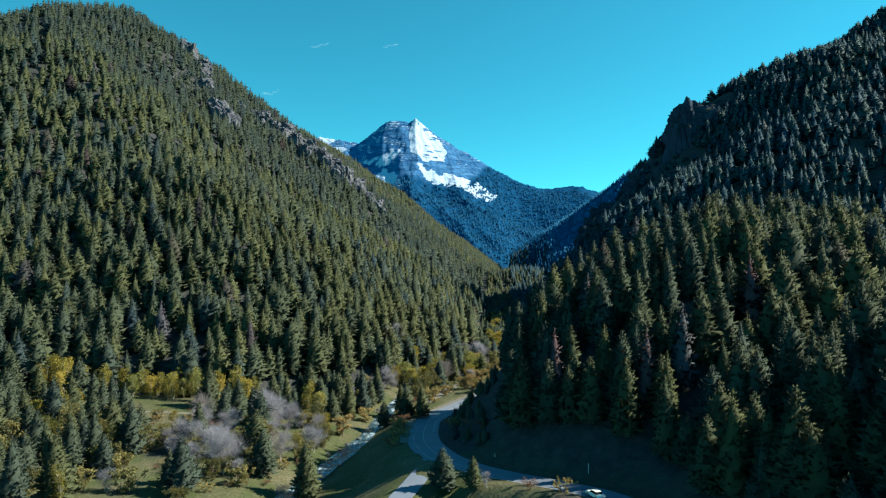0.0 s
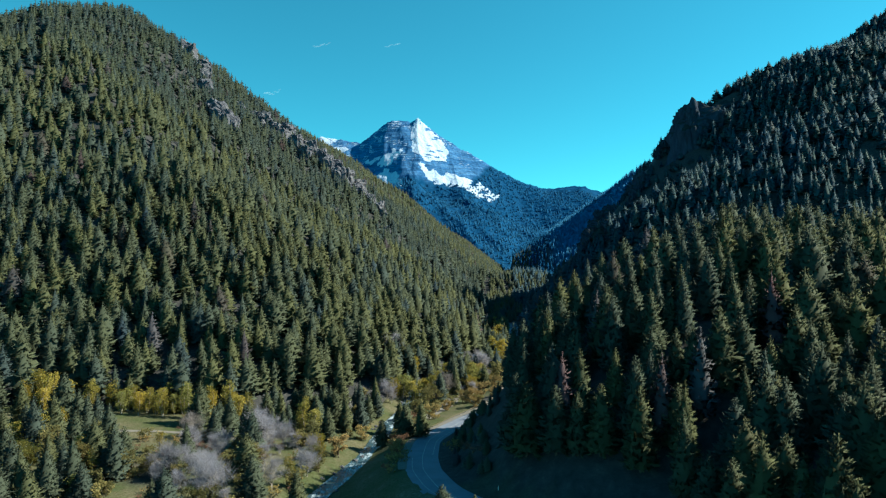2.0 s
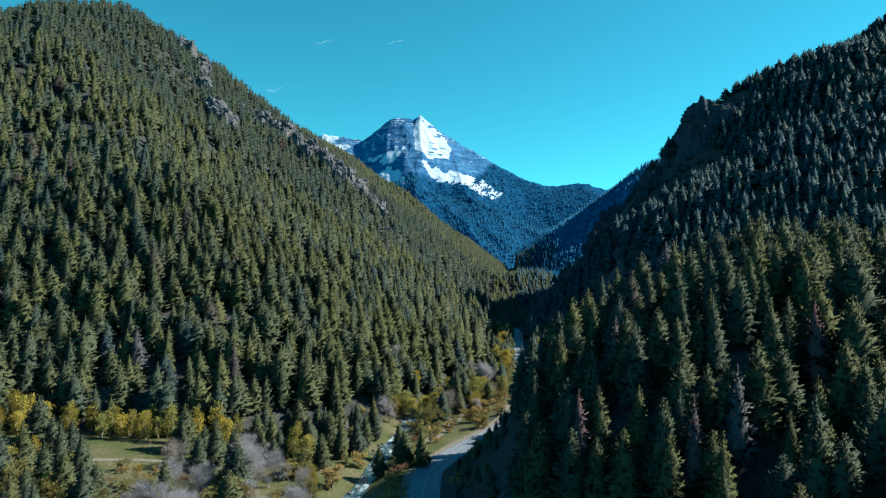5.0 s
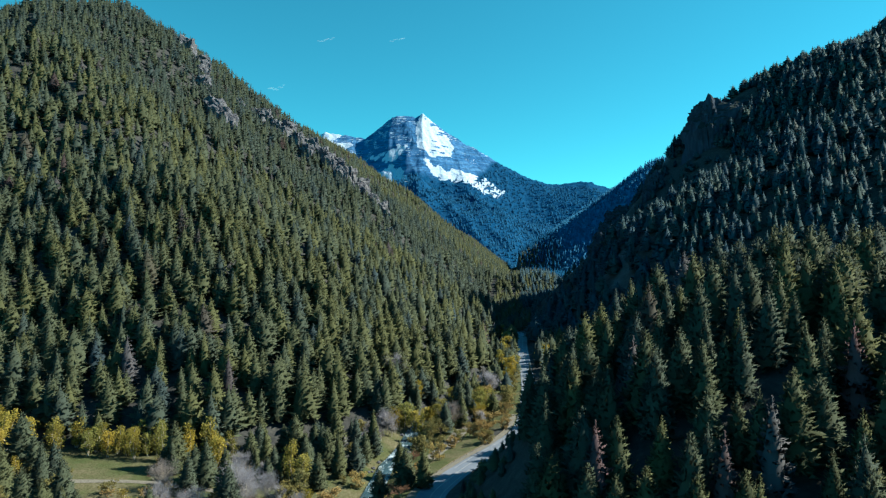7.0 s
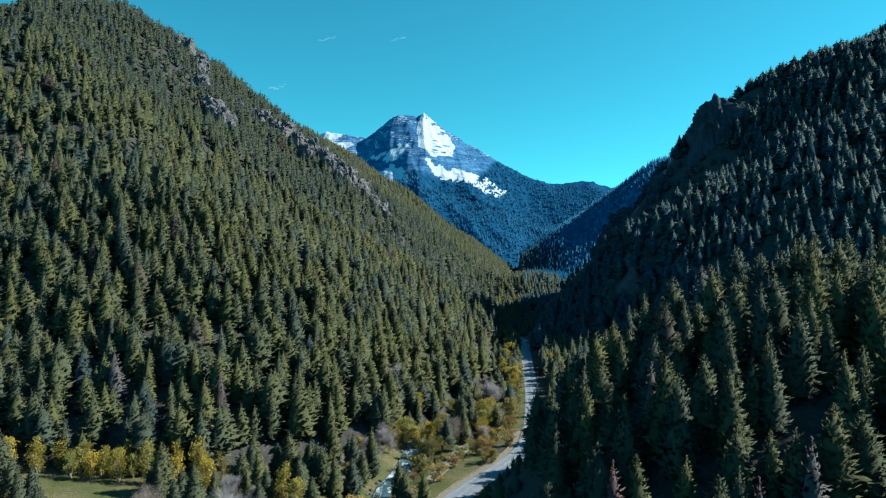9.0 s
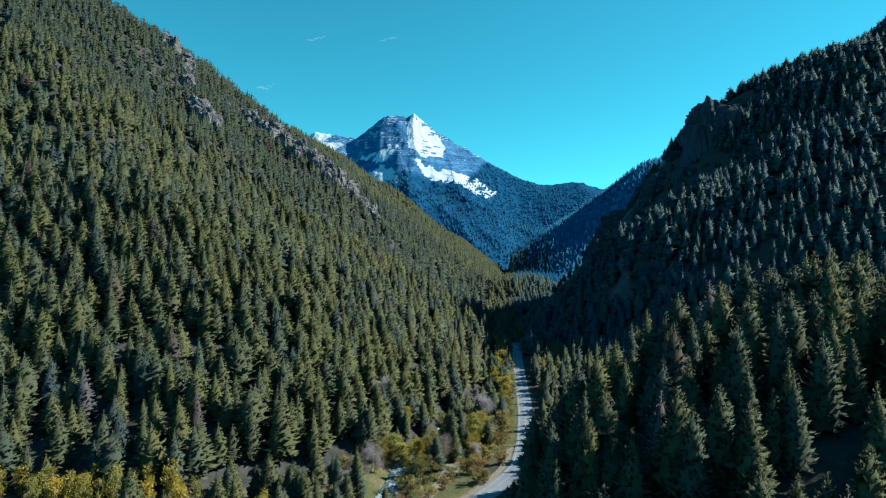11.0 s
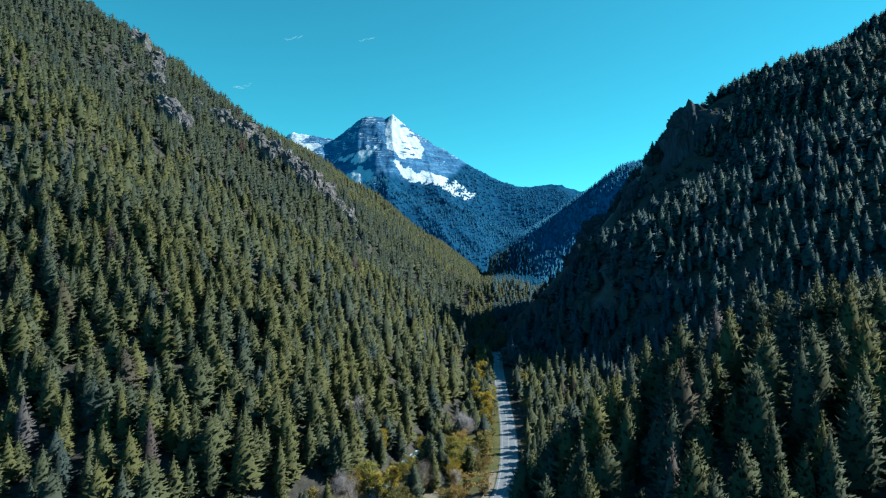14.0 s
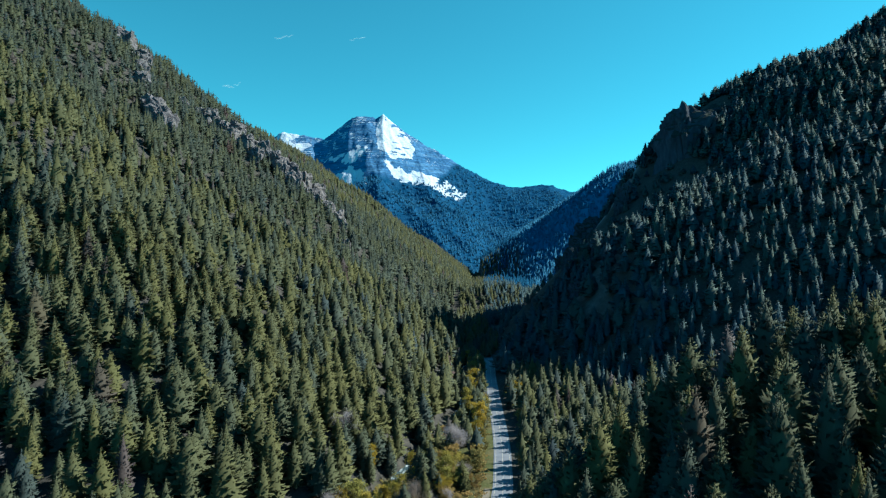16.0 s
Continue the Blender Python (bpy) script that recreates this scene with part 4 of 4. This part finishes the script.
stand(BRUSH, [(-19, 240), (-17, 232), (-15, 224), (-19, 248), (-14, 216), (-20, 256), (-13, 208), (-45, 285), (-38, 290), (-33, 300), (40, 240), (43, 236), (4, 215), (7, 205), (9, 195), (12, 187), (5, 225)] + [(-15.5 - 1.2 * (k % 3), 196 + 4.2 * k) for k in range(18)]
      + region(-110, -45, 200, 275, 26, 36) + region(-40, 30, 270, 360, 12, 37, 3.0), 8, 0.6, 1.15)

stand(OLIVED[1:] + BRUSH, [(float(road_x(y)) - 8.5 - (k % 3), y) for k, y in enumerate(range(338, 440, 7))], 13, 0.5, 0.95)
stand(OLIVED + BARE[1:], region(-52, -24, 260, 322, 16, 64, 3.5), 12, 0.45, 0.8)

# conifers that stand singly on the valley floor
fore = [(-55, 188), (-15, 253), (-8.5, 251), (-40, 180), (-83, 249), (-130, 234), (-70, 262), (-46, 255), (-64, 255),
        (-38, 172), (-48, 300), (-43, 308), (-56, 290), (-62, 286), (-100, 262), (6, 333), (-2, 322), (22, 350)]
fore += [(-41, 268), (-36, 275), (-44, 282), (-34, 287), (-39, 297), (-33, 306), (-47, 276), (-31, 296)] + [(-24, 251), (-19, 276)] + region(-150, -50, 228, 262, 8, 62, 5.0)
fore += region(-190, -98, 145, 226, 66, 41, 4.6) + region(-98, -58, 168, 226, 7, 49, 6.0) + region(-24, 14, 340, 400, 12, 48, 5.0, 3.0) + region(-80, -45, 258, 290, 14, 42) + region(-230, -150, 230, 262, 16, 43, 4.5) + region(56, 80, 92, 116, 9, 44, 4.5)
plant(CONIFERS, 2, 0, 148, 0.50, 0.62, 20)
plant(CONIFERS, 0, 7, 144, 0.36, 0.44, 75)
plant(BARE, 1, 10, 142, 0.40, 0.34, 50)
plant(BRUSH, 0, 19, 136, 0.9, 0.8, 10)
plant(BRUSH, 1, 26, 132, 0.9, 0.8, 80)
r = np.random.default_rng(45)
for x, y in fore:
    h = r.uniform(0.5, 0.9) if x > -96 else r.uniform(0.6, 1.0)
    plant(CONIFERS, int(r.integers(0, 4)), x, y, h, h * r.uniform(0.85, 1.15), r.uniform(0, 360))


# ---- crags ----
def crag(label, size, seed, detail=4, rough=1.0, stone=ROCK):
    """A broken rock face with beds and cracks."""
    bm = bmesh.new()
    bmesh.ops.create_icosphere(bm, subdivisions=detail, radius=1.0)
    s = max(size)
    for q in bm.verts:
        c = q.co.copy()
        for k in range(3):
            c[k] = math.copysign(abs(c[k]) ** (0.38 + 0.22 * rough), c[k])
        p = Vector((c.x * size[0], c.y * size[1], c.z * size[2]))
        w = p / (0.42 * s) + Vector((seed * 3.1, seed * 1.7, 0))
        big = noise.multi_fractal(w, 0.9, 2.0, 4) - 1.0
        crack = abs(noise.noise(Vector((w.x * 3.0, w.y * 3.0, w.z * 0.6))))
        step = noise.noise(Vector((w.x * 0.5, w.y * 0.5, w.z * 7.0)))
        k = 1 + rough * (0.34 * big - 0.55 * (0.3 - crack) * (crack < 0.3) + 0.13 * step)
        q.co = Vector((p.x * k, p.y * k, p.z * (1 + 0.30 * rough * big)))
    ob = new("rock_outcrop", bm_mesh("rock_outcrop", bm, stone))
    return tagged(ob, label, "rock", "crags of the canyon")


def crag_at(label, x, y, size, seed, sink=0.35, turn=0.0, z=None, detail=4, rough=1.0, tilt=0.0, stone=ROCK):
    ob = crag(label, size, seed, detail, rough, stone)
    ob.matrix_basis = pose(x, y, (float(land(x, y)) if z is None else z) + size[2] * (1 - 2 * sink), 0, tilt, turn)
    return ob


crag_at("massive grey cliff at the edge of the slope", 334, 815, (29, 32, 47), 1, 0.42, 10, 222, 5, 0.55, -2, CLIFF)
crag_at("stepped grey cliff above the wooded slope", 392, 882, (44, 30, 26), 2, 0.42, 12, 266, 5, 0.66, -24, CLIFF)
crag_at("tower of pale rock on the ridge", -482, 1150, (13, 15, 30), 3, 0.42, 0)
crag_at("broken rock beside the tower on the ridge", -505, 1165, (24, 20, 16), 4, 0.42, 0)
for i, (x, y, a, h) in enumerate([(-333, 909, 11, 24), (-322, 897, 8, 17), (-311, 888, 10, 20), (-343, 918, 8, 14), (-352, 930, 9, 13), (-300, 880, 6, 12),
                                  (-211, 1052, 11, 20), (-200, 1040, 9, 17), (-177, 1019, 10, 16), (-165, 1168, 13, 18), (-104, 988, 8, 15), (-99, 972, 7, 12), (-85, 885, 7, 10),
                                  (-228, 1010, 9, 14), (-254, 1046, 11, 15), (-190, 1090, 11, 18), (-150, 1060, 10, 16), (-140, 1040, 8, 14), (-280, 1060, 10, 13), (-125, 1010, 9, 16),
                                  (-420, 1060, 10, 12), (-395, 1010, 9, 11), (-240, 1090, 12, 18), (-265, 1090, 9, 12), (-180, 1130, 12, 20),
                                  (-300, 1075, 12, 12), (-320, 1085, 14, 14), (-345, 1100, 10, 10), (-285, 1092, 13, 16), (-215, 1108, 12, 17), (-160, 1100, 11, 15), (-132, 1078, 9, 14), (-112, 1030, 8, 12), (-360, 1075, 9, 9), (-445, 1120, 13, 14)]):
    crag_at("pale crag standing out of the woods" if i < 6 else "grey crag on the wooded ridge", x, y, (1.25 * a, a, 1.35 * h), 20 + i, 0.36, 25 * i)
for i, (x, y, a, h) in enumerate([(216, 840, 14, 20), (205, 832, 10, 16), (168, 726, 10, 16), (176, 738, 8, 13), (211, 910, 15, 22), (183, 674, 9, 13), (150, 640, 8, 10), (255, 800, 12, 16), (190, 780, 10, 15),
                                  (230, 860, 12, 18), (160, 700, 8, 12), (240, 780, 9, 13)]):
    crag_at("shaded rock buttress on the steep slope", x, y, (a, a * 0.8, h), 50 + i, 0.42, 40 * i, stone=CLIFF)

# ---- boulders of the river ----
def boulder(seed):
    bm = bmesh.new()
    bmesh.ops.create_icosphere(bm, subdivisions=2, radius=1.0)
    for q in bm.verts:
        c = q.co
        q.co = c * (1 + 0.45 * (noise.noise(c * 1.3 + Vector((seed, 0, 0))))) * Vector((1.0, 0.8, 0.6)).length / 1.4
        q.co.z *= 0.62
    ob = new("boulder", bm_mesh("boulder", bm, ROCK))
    return tagged(ob, "rounded grey boulder in the river", "rock", "boulders of the river")


stones = [boulder(s) for s in (1.0, 7.0, 13.0)]
r = np.random.default_rng(46)
for i in range(46):
    y = float(r.uniform(165, 350))
    x = float(river_x(y)) + float(r.choice([-1, 1])) * r.uniform(1.5, 6.0)
    s = r.uniform(0.35, 1.1)
    m = pose(x, y, float(water_z(y)) + 0.1 * s, 0, 0, r.uniform(0, 360))
    ob = stones[i] if i < 3 else copy_thing(stones[i % 3], m)
    ob.matrix_basis = m
    ob.scale = (s, s, s)


# ---- things beside the road ----
def box(bm, c, size, bevel=0.0):
    g = bmesh.ops.create_cube(bm, size=1.0, matrix=Matrix.LocRotScale(c, None, size))
    if bevel:
        es = list({e for v in g["verts"] for e in v.link_edges})
        bmesh.ops.bevel(bm, geom=es, offset=bevel, segments=2, affect="EDGES")


def rod(bm, a, b, rad, sides=10):
    tube(bm, [a, Vector(a).lerp(Vector(b), 0.5), b], [rad, rad, rad], sides)


def marker_post(label, x, y, h=1.2):
    ob = new("marker_post")
    bm = bmesh.new()
    rod(bm, (0, 0, -0.3), (0, 0, h), 0.06)
    part("post", bm_mesh("post", bm, WHITE_PAINT), ob)
    bm = bmesh.new()
    box(bm, (0, -0.06, h - 0.14), (0.14, 0.03, 0.22), 0.008)
    part("reflector", bm_mesh("reflector", bm, STEEL), ob, "small metal reflector")
    ob.matrix_basis = pose(x, y, float(land(x, y)))
    return tagged(ob, label, "post", "marker posts of the road")


marker_post("slim white marker post on the grassy verge", 34.5, 146, 2.6)
marker_post("slim white marker post beside the asphalt", 14, 166, 1.6)
marker_post("dark slim marker post at the road's edge", 21.8, 299.5, 1.7)

sign = new("road_sign")
bm = bmesh.new()
rod(bm, (0, 0, -0.3), (0, 0, 2.6), 0.05)
part("post", bm_mesh("post", bm, STEEL), sign)
bm = bmesh.new()
box(bm, (0, -0.07, 2.3), (1.5, 0.04, 0.9), 0.01)
part("panel", bm_mesh("panel", bm, WHITE_PAINT), sign, "plain white panel")
sign.matrix_basis = pose(-155, 268, float(land(-155, 268)), 0, 0, -20)
tagged(sign, "white sign on a post by the meadow's edge", "sign")


def car(label, x, y, turn):
    ob = new("car")
    bm = bmesh.new()
    side = [(-2.2, 0.35), (-2.25, 0.75), (-2.1, 1.0), (-1.3, 1.08), (1.0, 1.02), (2.0, 0.88), (2.22, 0.6), (2.2, 0.32)]
    rows = [[bm.verts.new((px, w * (0.9 if pz > 0.95 else 0.88), pz)) for px, pz in side] for w in (-1, 1)]
    for k in range(len(side)):
        bm.faces.new((rows[0][k], rows[0][(k + 1) % 8], rows[1][(k + 1) % 8], rows[1][k]))
    bm.faces.new(rows[0])
    bm.faces.new(list(reversed(rows[1])))
    bmesh.ops.bevel(bm, geom=list(bm.edges), offset=0.06, segments=2, affect="EDGES")
    part("body", bm_mesh("body", bm, WHITE_PAINT), ob)
    bm = bmesh.new()
    low = [(-1.5, -0.82), (0.95, -0.82), (0.95, 0.82), (-1.5, 0.82)]
    top = [(-1.2, -0.66), (0.25, -0.66), (0.25, 0.66), (-1.2, 0.66)]
    a = [bm.verts.new((px, py, 1.04)) for px, py in low]
    b = [bm.verts.new((px, py, 1.48)) for px, py in top]
    for k in range(4):
        bm.faces.new((a[k], a[(k + 1) % 4], b[(k + 1) % 4], b[k]))
    part("windows", bm_mesh("windows", bm, GLASS), ob, "dark glass windows")
    bm = bmesh.new()
    box(bm, (-0.48, 0, 1.5), (1.5, 1.36, 0.06), 0.02)
    part("roof", bm_mesh("roof", bm, WHITE_PAINT), ob)
    for px in (-1.35, 1.4):
        for pz in (-0.84, 0.84):
            bm = bmesh.new()
            bmesh.ops.create_cone(bm, cap_ends=True, segments=20, radius1=0.34, radius2=0.34, depth=0.22, matrix=pose(px, pz, 0.34, 90))
            wheel = part("wheel", bm_mesh("wheel", bm, RUBBER), ob)
            bm = bmesh.new()
            bmesh.ops.create_cone(bm, cap_ends=True, segments=16, radius1=0.2, radius2=0.18, depth=0.25, matrix=pose(px, pz, 0.34, 90))
            part("rim", bm_mesh("rim", bm, STEEL), wheel, "grey metal rim")
    for pz in (-0.62, 0.62):
        bm = bmesh.new()
        box(bm, (2.17, pz, 0.70), (0.10, 0.34, 0.14), 0.02)
        part("headlight", bm_mesh("headlight", bm, STEEL), ob)
    ob.matrix_basis = pose(x, y, float(road_z(y)) + 0.06, 0, 0, turn)
    return tagged(ob, label, "car")


car("white car on the asphalt road", float(road_x(127)) - 1.6, 127, 112)

# log rail along the road's river side
fence = new("log_fence")
for i in range(16):
    y = 268 + 4.2 * i
    x = float(road_x(y)) - 7.2
    bm = bmesh.new()
    rod(bm, (x, y, float(land(x, y)) - 0.3), (x, y, float(land(x, y)) + 0.85), 0.10, 7)
    part("post", bm_mesh("post", bm, WOOD), fence)
    if i < 15:
        y2 = y + 4.2
        x2 = float(road_x(y2)) - 7.2
        bm = bmesh.new()
        rod(bm, (x, y, float(land(x, y)) + 0.66), (x2, y2, float(land(x2, y2)) + 0.66), 0.075, 7)
        part("rail", bm_mesh("rail", bm, WOOD), fence)
tagged(fence, "low weathered log fence along the road's verge", "fence")

# camp lane between river and road
cy = np.linspace(286, 376, 40)
cl = lambda v: np.interp(v, [286, 305, 321, 354, 376], [-7, 0, 4, 10, 20])
cz = lambda v: land(cl(v), v)
camp = new("camp_lane", mesh_of("camp_lane", *ribbon(cy, cl, 2.6 + 1.2 * vnoise(cy, 0, 12, 3), cz, 0.14, 5), GRAVEL, True))
tagged(camp, "pale gravel lane under the trees by the river", "road", kind="structure")


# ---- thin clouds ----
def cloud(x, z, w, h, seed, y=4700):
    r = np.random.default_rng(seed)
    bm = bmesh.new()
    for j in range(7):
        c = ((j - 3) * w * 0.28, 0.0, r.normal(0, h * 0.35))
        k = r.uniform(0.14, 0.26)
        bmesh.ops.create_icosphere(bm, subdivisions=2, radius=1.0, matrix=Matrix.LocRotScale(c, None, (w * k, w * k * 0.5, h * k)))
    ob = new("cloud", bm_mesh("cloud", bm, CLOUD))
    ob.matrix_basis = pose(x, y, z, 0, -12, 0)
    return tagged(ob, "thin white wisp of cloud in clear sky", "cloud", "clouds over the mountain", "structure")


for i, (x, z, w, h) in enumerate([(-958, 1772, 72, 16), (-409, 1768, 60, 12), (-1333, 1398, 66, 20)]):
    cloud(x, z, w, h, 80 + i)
